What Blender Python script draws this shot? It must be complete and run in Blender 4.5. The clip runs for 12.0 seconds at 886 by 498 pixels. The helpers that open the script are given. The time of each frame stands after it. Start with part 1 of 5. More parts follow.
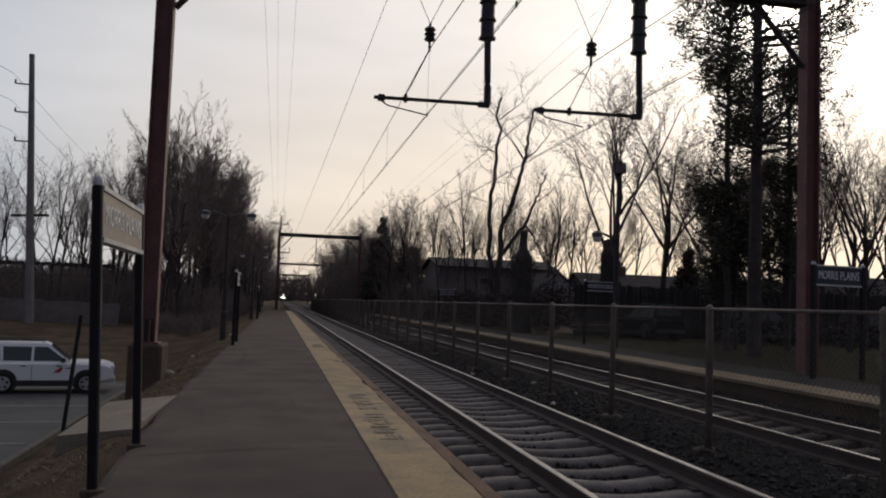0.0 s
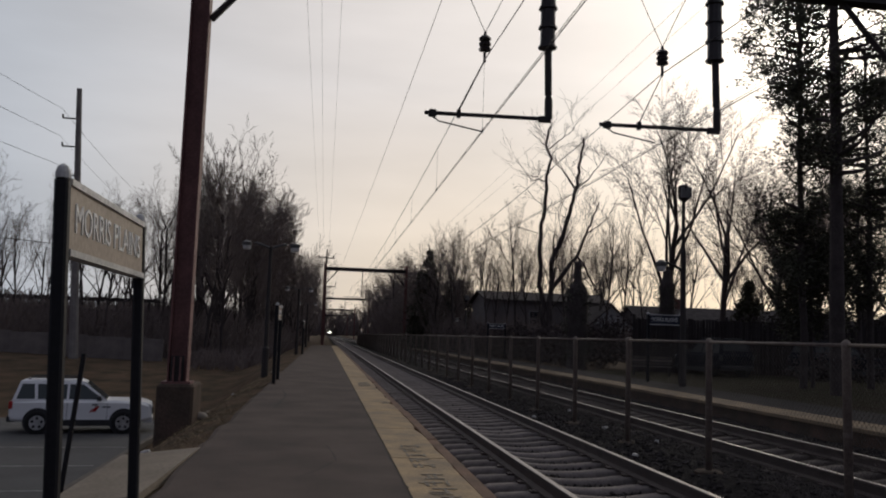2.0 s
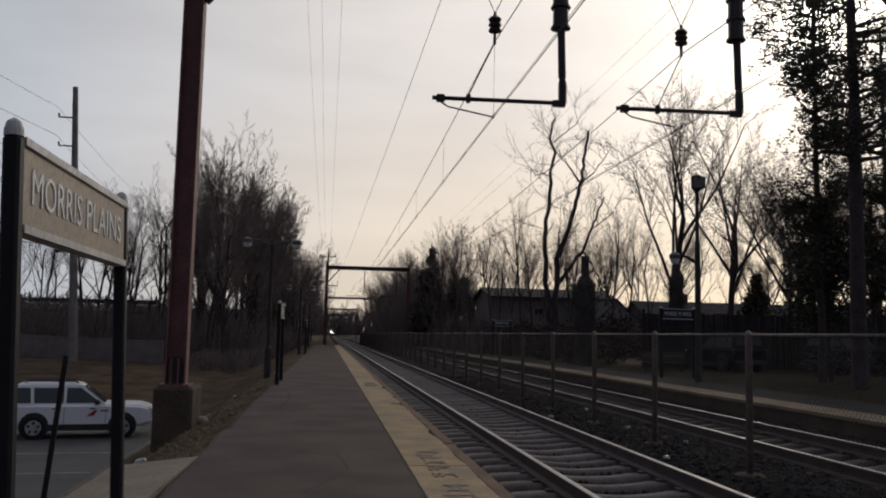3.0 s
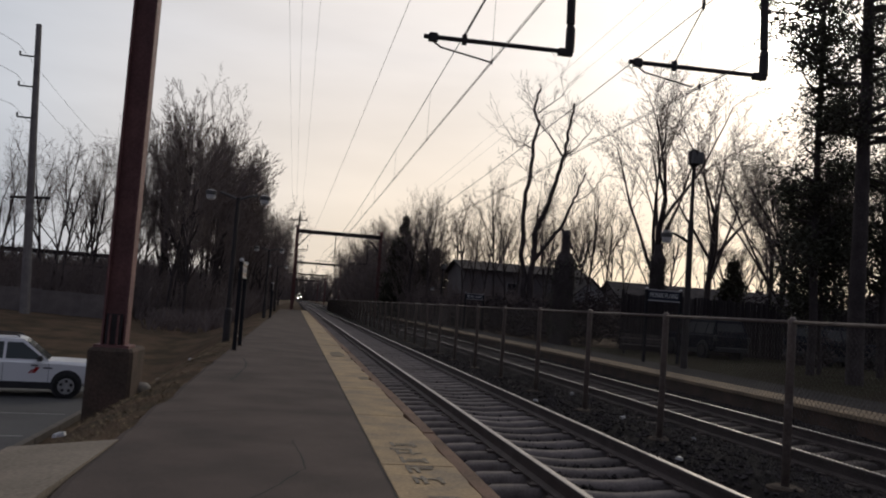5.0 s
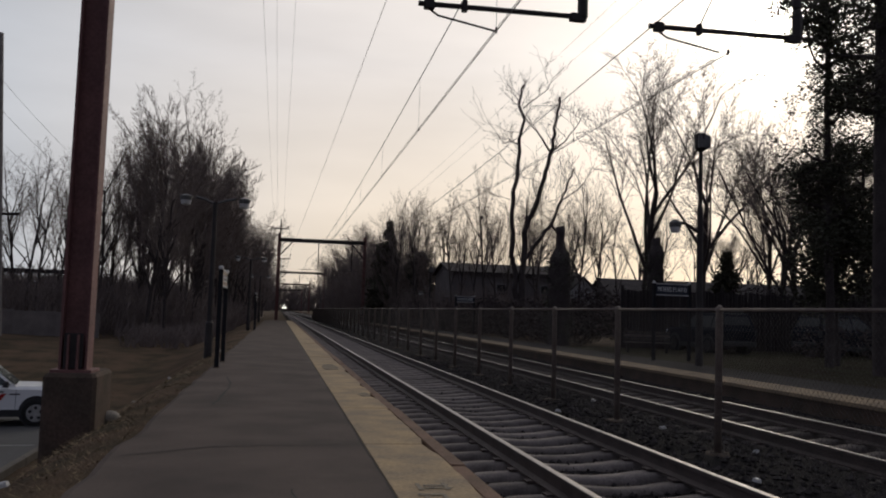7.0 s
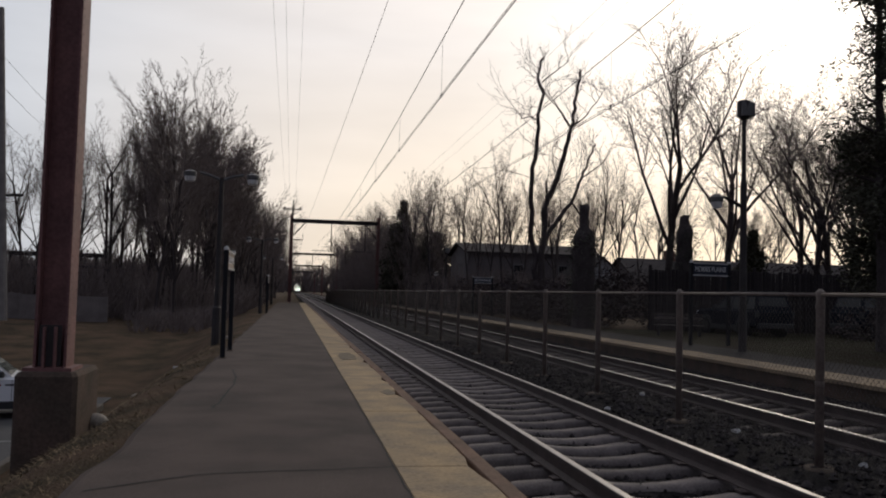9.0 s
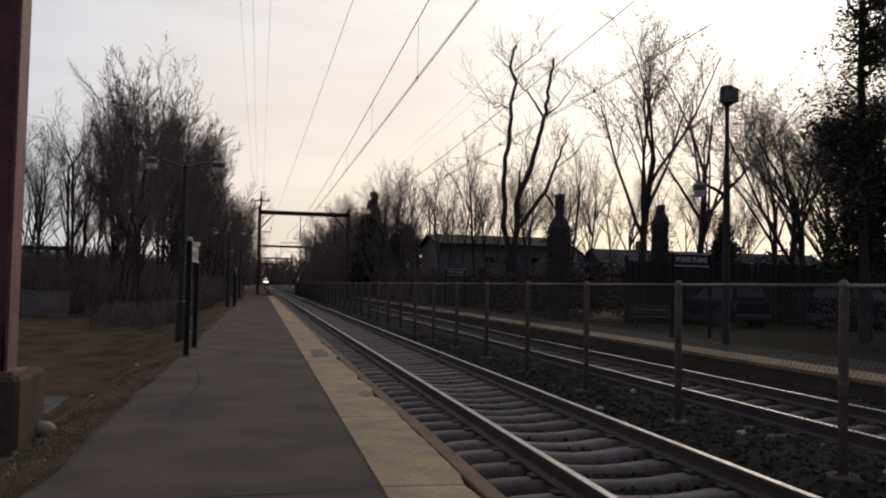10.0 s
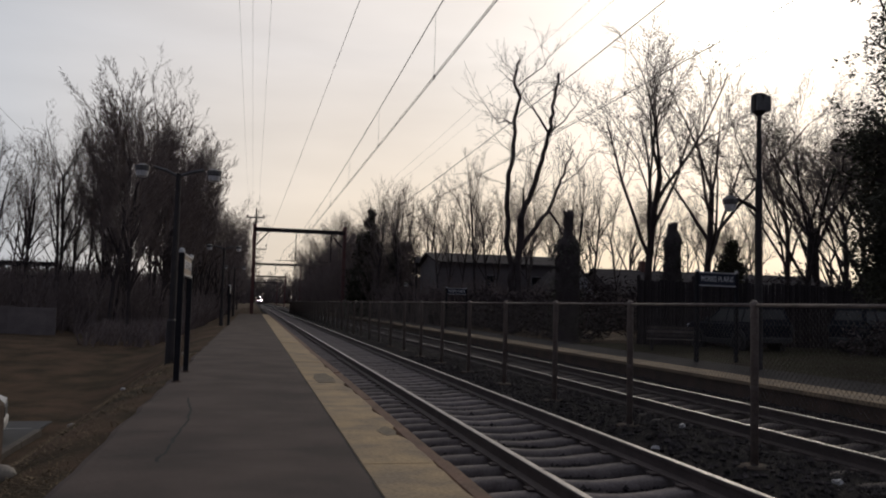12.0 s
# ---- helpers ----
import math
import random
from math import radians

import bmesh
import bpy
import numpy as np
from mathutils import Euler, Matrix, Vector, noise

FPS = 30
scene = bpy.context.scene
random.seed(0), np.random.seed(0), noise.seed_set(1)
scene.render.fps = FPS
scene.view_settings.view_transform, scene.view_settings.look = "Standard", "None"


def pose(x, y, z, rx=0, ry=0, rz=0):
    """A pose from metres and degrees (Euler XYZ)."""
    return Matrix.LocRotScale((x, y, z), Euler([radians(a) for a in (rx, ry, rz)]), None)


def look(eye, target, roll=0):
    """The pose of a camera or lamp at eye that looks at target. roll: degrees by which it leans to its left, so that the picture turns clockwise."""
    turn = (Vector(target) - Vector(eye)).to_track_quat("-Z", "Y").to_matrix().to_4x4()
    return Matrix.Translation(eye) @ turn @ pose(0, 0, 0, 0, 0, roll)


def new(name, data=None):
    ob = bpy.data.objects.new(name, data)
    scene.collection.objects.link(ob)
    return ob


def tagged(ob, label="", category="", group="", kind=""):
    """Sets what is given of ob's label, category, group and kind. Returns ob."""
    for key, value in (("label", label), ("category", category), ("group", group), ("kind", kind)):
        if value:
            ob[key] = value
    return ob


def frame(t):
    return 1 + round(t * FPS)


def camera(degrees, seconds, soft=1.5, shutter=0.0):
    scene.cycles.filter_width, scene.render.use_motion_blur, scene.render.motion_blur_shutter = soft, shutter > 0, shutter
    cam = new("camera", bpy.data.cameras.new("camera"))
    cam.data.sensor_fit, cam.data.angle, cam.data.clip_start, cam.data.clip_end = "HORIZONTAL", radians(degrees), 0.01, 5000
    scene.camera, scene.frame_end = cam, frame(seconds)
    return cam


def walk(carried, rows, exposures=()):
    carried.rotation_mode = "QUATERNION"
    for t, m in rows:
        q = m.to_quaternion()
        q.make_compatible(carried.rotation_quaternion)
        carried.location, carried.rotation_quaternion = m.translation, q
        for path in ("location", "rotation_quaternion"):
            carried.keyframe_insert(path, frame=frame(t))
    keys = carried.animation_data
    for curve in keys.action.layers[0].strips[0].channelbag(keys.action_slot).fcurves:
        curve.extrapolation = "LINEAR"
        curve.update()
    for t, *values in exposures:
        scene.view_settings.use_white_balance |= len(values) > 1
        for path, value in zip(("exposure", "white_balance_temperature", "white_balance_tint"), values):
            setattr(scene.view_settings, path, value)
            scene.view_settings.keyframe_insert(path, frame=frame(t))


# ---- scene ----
cam = camera(54.6, 12.0, 2.0)
PATH = [
    (0, (-2.578, -0.698, 1.506), (-2.206, 1.263, 1.634), 2.0),
    (0.5, (-2.537, -0.195, 1.503), (-2.177, 1.765, 1.674), 1.6),
    (1, (-2.575, 0.253, 1.504), (-2.214, 2.212, 1.684), 1.7),
    (1.5, (-2.541, 0.715, 1.486), (-2.197, 2.676, 1.673), 1.1),
    (2, (-2.495, 1.088, 1.51), (-2.231, 3.06, 1.714), 1.9),
    (2.5, (-2.558, 1.546, 1.514), (-2.306, 3.521, 1.702), 1.7),
    (3, (-2.559, 1.984, 1.478), (-2.297, 3.957, 1.678), 1.2),
    (3.2, (-2.545, 2.146, 1.493), (-2.342, 4.127, 1.678), 1.8),
    (4.8, (-2.507, 3.677, 1.475), (-2.233, 5.654, 1.596), 4.0),
    (5, (-2.496, 3.832, 1.443), (-2.165, 5.8, 1.581), 4.1),
    (5.5, (-2.495, 4.294, 1.44), (-2.111, 6.252, 1.581), 3.2),
    (6, (-2.496, 4.766, 1.475), (-2.162, 6.733, 1.612), 2.4),
    (6.5, (-2.499, 5.247, 1.453), (-2.204, 7.219, 1.602), 2.8),
    (7, (-2.555, 5.631, 1.413), (-2.184, 7.591, 1.563), 1.8),
    (7.5, (-2.548, 6.055, 1.436), (-2.202, 8.02, 1.574), 1.7),
    (7.7, (-2.552, 6.265, 1.418), (-2.225, 8.234, 1.529), 1.6),
    (9.3, (-2.516, 7.587, 1.477), (-2.157, 9.552, 1.581), 1.4),
    (9.5, (-2.534, 7.735, 1.449), (-2.147, 9.693, 1.578), 1.1),
    (10, (-2.517, 8.265, 1.48), (-2.102, 10.22, 1.567), 1.2),
    (10.5, (-2.588, 8.638, 1.446), (-2.223, 10.601, 1.566), 1.9),
    (11, (-2.618, 9.04, 1.438), (-2.177, 10.985, 1.581), 1.7),
    (11.5, (-2.583, 9.453, 1.469), (-2.143, 11.398, 1.615), 1.0),
    (12, (-2.621, 9.891, 1.457), (-2.194, 11.84, 1.59), 1.6),
]
walk(cam, [(t, look(eye, target, roll)) for t, eye, target, roll in PATH], [(0.0, 0.1), (2.5, -0.02), (3.2, 0.0), (5.0, 0.17), (7.0, 0.06), (9.5, 0.26), (10.5, 0.17), (11.0, 0.06), (12.0, 0.06)])

# ---- sky, sun ----
SUN = Vector((math.sin(radians(31.5)) * math.cos(radians(19.5)), math.cos(radians(31.5)) * math.cos(radians(19.5)), math.sin(radians(19.5))))


def build_world():
    w = bpy.data.worlds.new("sky")
    scene.world = w
    w.use_nodes = True
    nt = w.node_tree
    N, L = nt.nodes, nt.links
    N.clear()

    def math_node(op, a, b=None, clamp=False):
        n = N.new("ShaderNodeMath")
        n.operation, n.use_clamp = op, clamp
        for i, v in enumerate((a, b)):
            if v is None:
                continue
            if isinstance(v, (int, float)):
                n.inputs[i].default_value = v
            else:
                L.new(v, n.inputs[i])
        return n.outputs[0]

    def mix(fac, a, b, kind="MIX"):
        n = N.new("ShaderNodeMix")
        n.data_type, n.blend_type, n.clamp_factor = "RGBA", kind, True
        for sock, v in ((n.inputs[0], fac), (n.inputs[6], a), (n.inputs[7], b)):
            if isinstance(v, (int, float)):
                sock.default_value = v
            elif isinstance(v, tuple):
                sock.default_value = (*v, 1)
            else:
                L.new(v, sock)
        return n.outputs[2]

    sky = N.new("ShaderNodeTexSky")
    sky.sky_type, sky.sun_disc = "NISHITA", False
    sky.sun_elevation, sky.sun_rotation = radians(19.5), radians(31.5)
    sky.dust_density = 3.0
    co = N.new("ShaderNodeTexCoord")
    v = co.outputs["Generated"]
    dot = N.new("ShaderNodeVectorMath")
    dot.operation = "DOT_PRODUCT"
    L.new(v, dot.inputs[0])
    dot.inputs[1].default_value = SUN
    d = math_node("MAXIMUM", dot.outputs["Value"], 0.0)
    sep = N.new("ShaderNodeSeparateXYZ")
    L.new(v, sep.inputs[0])
    up = math_node("MAXIMUM", sep.outputs[2], 0.0)
    # thin high cloud: grey-blue away from the sun, warm white towards it
    toward = N.new("ShaderNodeMapRange")
    toward.interpolation_type = "SMOOTHSTEP"
    toward.inputs[1].default_value, toward.inputs[2].default_value = 0.6, 0.97
    L.new(d, toward.inputs[0])
    low = N.new("ShaderNodeMapRange")
    low.inputs[1].default_value, low.inputs[2].default_value = 0.0, 0.28
    low.inputs[3].default_value, low.inputs[4].default_value = 1.0, 0.0
    L.new(up, low.inputs[0])
    back = N.new("ShaderNodeMapRange")
    back.interpolation_type = "SMOOTHSTEP"
    back.inputs[1].default_value, back.inputs[2].default_value = 0.0, 0.72
    L.new(dot.outputs["Value"], back.inputs[0])
    cloud = mix(back.outputs[0], (0.172, 0.181, 0.245), (0.52, 0.55, 0.605))
    cloud = mix(toward.outputs[0], cloud, (0.85, 0.79, 0.755))
    warm = math_node("MULTIPLY", low.outputs[0], toward.outputs[0])
    cloud = mix(math_node("MULTIPLY", warm, 0.7), cloud, (0.93, 0.71, 0.44))
    squash = N.new("ShaderNodeMapping")
    squash.inputs["Scale"].default_value = (1.0, 1.6, 5.0)
    L.new(v, squash.inputs[0])
    noise_tex = N.new("ShaderNodeTexNoise")
    noise_tex.inputs["Scale"].default_value = 2.2
    noise_tex.inputs["Detail"].default_value = 5.0
    L.new(squash.outputs[0], noise_tex.inputs["Vector"])
    var = N.new("ShaderNodeMapRange")
    var.inputs[1].default_value, var.inputs[2].default_value = 0.3, 0.7
    var.inputs[3].default_value, var.inputs[4].default_value = 0.88, 1.1
    L.new(noise_tex.outputs[0], var.inputs[0])
    scale = N.new("ShaderNodeVectorMath")
    scale.operation = "SCALE"
    L.new(cloud, scale.inputs[0])
    L.new(var.outputs[0], scale.inputs["Scale"])
    glow = math_node("ADD", math_node("MULTIPLY", math_node("POWER", d, 40.0), 0.55), math_node("MULTIPLY", math_node("POWER", d, 900.0), 6.0))
    tint = N.new("ShaderNodeVectorMath")
    tint.operation = "SCALE"
    tint.inputs[0].default_value = (1.0, 0.935, 0.81)
    L.new(glow, tint.inputs["Scale"])
    total = N.new("ShaderNodeVectorMath")
    total.operation = "ADD"
    L.new(scale.outputs[0], total.inputs[0])
    L.new(tint.outputs[0], total.inputs[1])
    bg_cloud = N.new("ShaderNodeBackground")
    L.new(total.outputs[0], bg_cloud.inputs[0])
    bg_cloud.inputs[1].default_value = 0.95
    bg_sky = N.new("ShaderNodeBackground")
    L.new(sky.outputs[0], bg_sky.inputs[0])
    bg_sky.inputs[1].default_value = 0.05
    blend = N.new("ShaderNodeMixShader")
    blend.inputs[0].default_value = 0.92
    L.new(bg_sky.outputs[0], blend.inputs[1])
    L.new(bg_cloud.outputs[0], blend.inputs[2])
    out = N.new("ShaderNodeOutputWorld")
    L.new(blend.outputs[0], out.inputs[0])


build_world()
sun = new("sun", bpy.data.lights.new("sun", "SUN"))
sun.data.energy, sun.data.angle, sun.data.color = 0.5, radians(10), (1.0, 0.9, 0.76)
sun.matrix_world = look(SUN * 100, (0, 0, 0))


# ---- materials ----
def mat(name, color, color2=None, rough=0.8, scale=6.0, fine=60.0, bump=0.3, metal=0.0, spec=0.4, island=0.0, per_object=0.0, emit=0.0, dist=0.01):
    """Principled surface: two colours mixed by coarse noise, fine grain over it, relief by the fine noise."""
    m = bpy.data.materials.new(name)
    m.use_nodes = True
    nt = m.node_tree
    N, L = nt.nodes, nt.links
    b = N["Principled BSDF"]
    b.inputs["Roughness"].default_value = rough
    b.inputs["Metallic"].default_value = metal
    b.inputs["Specular IOR Level"].default_value = spec
    if emit:
        b.inputs["Base Color"].default_value = (*color, 1)
        b.inputs["Emission Color"].default_value = (*color, 1)
        b.inputs["Emission Strength"].default_value = emit
        return m
    color2 = color2 or tuple(c * 0.7 for c in color)
    co = N.new("ShaderNodeTexCoord")
    n1, n2 = N.new("ShaderNodeTexNoise"), N.new("ShaderNodeTexNoise")
    for n, sc in ((n1, scale), (n2, fine)):
        n.inputs["Scale"].default_value = sc
        n.inputs["Detail"].default_value = 6.0
        L.new(co.outputs["Object"], n.inputs["Vector"])
    ramp = N.new("ShaderNodeMapRange")
    ramp.inputs[1].default_value, ramp.inputs[2].default_value = 0.35, 0.65
    L.new(n1.outputs[0], ramp.inputs[0])
    mx = N.new("ShaderNodeMix")
    mx.data_type = "RGBA"
    mx.inputs[6].default_value, mx.inputs[7].default_value = (*color, 1), (*color2, 1)
    L.new(ramp.outputs[0], mx.inputs[0])
    grain = N.new("ShaderNodeMapRange")
    grain.inputs[1].default_value, grain.inputs[2].default_value = 0.25, 0.75
    grain.inputs[3].default_value, grain.inputs[4].default_value = 0.75, 1.25
    L.new(n2.outputs[0], grain.inputs[0])
    value = grain.outputs[0]
    for amount, kind in ((island, "island"), (per_object, "object")):
        if amount:
            src = N.new("ShaderNodeNewGeometry").outputs["Random Per Island"] if kind == "island" else N.new("ShaderNodeObjectInfo").outputs["Random"]
            r = N.new("ShaderNodeMapRange")
            r.inputs[3].default_value, r.inputs[4].default_value = 1 - amount, 1 + amount
            L.new(src, r.inputs[0])
            mul = N.new("ShaderNodeMath")
            mul.operation = "MULTIPLY"
            L.new(value, mul.inputs[0])
            L.new(r.outputs[0], mul.inputs[1])
            value = mul.outputs[0]
    sc = N.new("ShaderNodeVectorMath")
    sc.operation = "SCALE"
    L.new(mx.outputs[2], sc.inputs[0])
    L.new(value, sc.inputs["Scale"])
    L.new(sc.outputs[0], b.inputs["Base Color"])
    if bump:
        bp = N.new("ShaderNodeBump")
        bp.inputs["Strength"].default_value = bump
        bp.inputs["Distance"].default_value = dist
        L.new(n2.outputs[0], bp.inputs["Height"])
        L.new(bp.outputs[0], b.inputs["Normal"])
    return m


def glass(name, color, rough=0.05):
    m = bpy.data.materials.new(name)
    m.use_nodes = True
    b = m.node_tree.nodes["Principled BSDF"]
    b.inputs["Base Color"].default_value = (*color, 1)
    b.inputs["Roughness"].default_value = rough
    b.inputs["Specular IOR Level"].default_value = 0.6
    return m


ASPHALT = mat("platform_asphalt", (0.106, 0.082, 0.07), (0.07, 0.056, 0.049), 0.9, 1.1, 90, 0.5, spec=0.12)
KERB = mat("weathered_kerb_concrete", (0.15, 0.132, 0.115), (0.105, 0.092, 0.08), 0.9, 1.2, 40, 0.3, spec=0.12)
WORN_LINE = mat("worn_white_line", (0.30, 0.30, 0.29), (0.15, 0.147, 0.143), 0.85, 3.0, 50, 0.2, spec=0.12)
LOT = mat("lot_asphalt", (0.085, 0.083, 0.082), (0.065, 0.063, 0.062), 0.85, 0.5, 70, 0.4, spec=0.2)
# far platform: evenly darker than the near platform's asphalt
DARK_ASPHALT = mat("dark_far_asphalt", (0.048, 0.043, 0.043), (0.036, 0.033, 0.033), 0.95, 0.8, 60, 0.5, spec=0.05)
YELLOW = mat("worn_yellow_paint", (0.42, 0.305, 0.175), (0.27, 0.212, 0.145), 0.85, 2.6, 30, 0.5, per_object=0.06, spec=0.12)
FAR_EDGE = mat("dull_far_edging", (0.27, 0.203, 0.13), (0.185, 0.143, 0.1), 0.85, 1.4, 40, 0.4, per_object=0.08, spec=0.1)
WORN_PATCH = mat("worn_grey_patch", (0.25, 0.2, 0.135), (0.15, 0.125, 0.1), 0.9, 9, 60, 0.4, spec=0.1)
STENCIL = mat("worn_black_stencil", (0.145, 0.125, 0.102), (0.28, 0.222, 0.145), 0.85, 22, 60, 0.2)
CRACK = mat("dark_crack", (0.025, 0.023, 0.021), None, 0.95, 8, 60, 0.3)
SLAB = mat("tan_concrete_slab", (0.25, 0.21, 0.163), (0.195, 0.163, 0.125), 0.9, 1.2, 30, 0.2, spec=0.15)
CONCRETE = mat("concrete", (0.34, 0.30, 0.25), (0.25, 0.22, 0.18), 0.85, 1.5, 40, 0.3)
OLD_CONCRETE = mat("stained_concrete", (0.11, 0.075, 0.058), (0.07, 0.055, 0.042), 0.9, 1.8, 30, 0.5, spec=0.15)
RUST_BEAM = mat("rusty_timber", (0.19, 0.115, 0.08), (0.13, 0.085, 0.06), 0.85, 2.0, 40, 0.5, spec=0.15)
RAIL_SIDE = mat("rusted_rail", (0.092, 0.07, 0.063), (0.066, 0.05, 0.045), 0.75, 3, 60, 0.3, metal=0.2)
RAIL_TOP = mat("polished_rail", (0.30, 0.28, 0.27), (0.23, 0.21, 0.20), 0.5, 2, 30, 0.05, metal=1.0)
TIE = mat("weathered_tie", (0.225, 0.195, 0.177), (0.145, 0.125, 0.113), 0.9, 5, 45, 0.6, per_object=0.18, spec=0.15)
STONE = mat("ballast_stone", (0.056, 0.048, 0.047), (0.034, 0.03, 0.029), 0.9, 3, 40, 0.4, island=0.55, spec=0.12)
BED = mat("ballast_bed", (0.031, 0.028, 0.028), (0.02, 0.018, 0.018), 0.95, 12, 70, 1.0, dist=0.04, spec=0.05)
GRASS = mat("winter_grass_ground", (0.115, 0.077, 0.052), (0.054, 0.043, 0.028), 0.95, 0.8, 35, 1.0, dist=0.04, spec=0.05)
BLADE = mat("dry_grass_blades", (0.20, 0.145, 0.09), (0.12, 0.095, 0.055), 0.9, 2.0, 30, 0, island=0.4, spec=0.1)
# darker tie colour, for the far track and the bench slats
DARK_TIE = mat("darker_tie", (0.14, 0.12, 0.107), (0.095, 0.08, 0.07), 0.9, 5, 45, 0.6, per_object=0.25, spec=0.1)
# winter grass darkened in its colour for the shade of pines and hedge
LAWN = mat("winter_lawn_painted_shade", (0.035, 0.034, 0.02), (0.028, 0.022, 0.015), 0.95, 0.6, 30, 1.0, dist=0.04, spec=0.03)
WIRE = mat("rusty_fence_wire", (0.06, 0.05, 0.042), (0.04, 0.032, 0.028), 0.6, 4, 40, 0.0, metal=0.3)
GALV = mat("weathered_galvanised_steel", (0.22, 0.18, 0.15), (0.15, 0.12, 0.10), 0.65, 4, 40, 0.2, metal=0.1, spec=0.25)
REDSTEEL = mat("oxide_red_steel", (0.20, 0.095, 0.085), (0.15, 0.072, 0.066), 0.7, 2.0, 25, 0.25)
DARKSTEEL = mat("dark_steel", (0.05, 0.042, 0.04), (0.034, 0.03, 0.028), 0.65, 3, 40, 0.2, metal=0.3)
BLACK = mat("black_painted_post", (0.016, 0.015, 0.017), (0.011, 0.011, 0.013), 0.6, 3, 30, 0.1, spec=0.2)
BLUE = mat("navy_sign_face", (0.02, 0.024, 0.038), (0.015, 0.018, 0.03), 0.45, 2, 30, 0.05)
TAN = mat("tan_sign_face", (0.33, 0.26, 0.20), (0.29, 0.23, 0.175), 0.55, 2, 30, 0.05)
WHITE = mat("white_paint", (0.74, 0.74, 0.72), (0.66, 0.65, 0.63), 0.55, 2, 30, 0.05)
GREYWHITE = mat("grey_white_sheet", (0.55, 0.54, 0.52), None, 0.5, 2, 30, 0.05)

RUBBER = mat("tyre_rubber", (0.02, 0.02, 0.02), None, 0.9, 10, 60, 0.2)
CHROME = mat("alloy_metal", (0.6, 0.6, 0.6), None, 0.3, 4, 40, 0.0, metal=0.9)
PLASTIC = mat("dark_plastic", (0.03, 0.03, 0.032), None, 0.6, 6, 60, 0.1)
CARWHITE = glass("white_car_paint", (0.78, 0.78, 0.775), 0.22)
CARGLASS = glass("tinted_car_glass", (0.03, 0.04, 0.038))
REDLENS = glass("red_lens", (0.35, 0.02, 0.02), 0.2)
CLEARLENS = glass("clear_lens", (0.6, 0.6, 0.6), 0.15)
BARK = mat("dark_bark", (0.075, 0.062, 0.059), (0.048, 0.04, 0.038), 0.95, 2, 20, 0.5, dist=0.03, spec=0.15)
TWIG = mat("bare_twigs", (0.215, 0.175, 0.157), (0.14, 0.115, 0.104), 0.95, 1, 10, 0, spec=0.15)
NEEDLE = mat("pine_needles", (0.062, 0.064, 0.043), (0.075, 0.068, 0.05), 0.8, 1, 10, 0, island=0.4, spec=0.15)
IVY = mat("ivy_leaves", (0.04, 0.045, 0.028), (0.05, 0.048, 0.033), 0.7, 2, 10, 0, island=0.4)
WOODPOLE = mat("weathered_wood_pole", (0.24, 0.22, 0.20), (0.18, 0.16, 0.15), 0.9, 2, 30, 0.4)
INSULATOR = mat("brown_porcelain", (0.03, 0.022, 0.02), None, 0.3, 5, 30, 0.0)
LAMPGREY = mat("lamp_housing", (0.13, 0.125, 0.12), None, 0.5, 4, 30, 0.1)
LENSWHITE = mat("lamp_lens", (0.7, 0.69, 0.66), None, 0.35, 4, 30, 0.0)
WALLGREY = mat("grey_fence_boards", (0.2, 0.172, 0.155), (0.15, 0.13, 0.117), 0.9, 1.5, 20, 0.3)
DARKWOOD = mat("dark_stained_boards", (0.05, 0.042, 0.041), (0.035, 0.03, 0.029), 0.9, 2, 20, 0.3, per_object=0.25, spec=0.1)
FRAME = mat("weathered_window_frame", (0.26, 0.25, 0.245), (0.2, 0.19, 0.185), 0.8, 2, 30, 0.1)
SIDING = mat("house_siding", (0.145, 0.128, 0.124), (0.115, 0.102, 0.098), 0.8, 1, 20, 0.2)
PALE_SIDING = mat("pale_siding", (0.42, 0.42, 0.43), (0.36, 0.36, 0.37), 0.8, 1, 20, 0.2)
SHINGLE = mat("roof_shingle", (0.085, 0.075, 0.073), (0.06, 0.054, 0.052), 0.95, 2, 25, 0.5, spec=0.05)
BRICKWALL = mat("red_brick_chimney", (0.16, 0.08, 0.06), (0.11, 0.06, 0.05), 0.9, 4, 30, 0.4)
WINDOW = glass("dark_window_pane", (0.015, 0.017, 0.02))
HEDGE = mat("brown_hedge", (0.082, 0.066, 0.065), (0.06, 0.05, 0.048), 0.95, 1, 10, 0, island=0.4, spec=0.05)
HEADLIGHT = mat("headlight_glow", (1.0, 0.93, 0.82), emit=22.0)


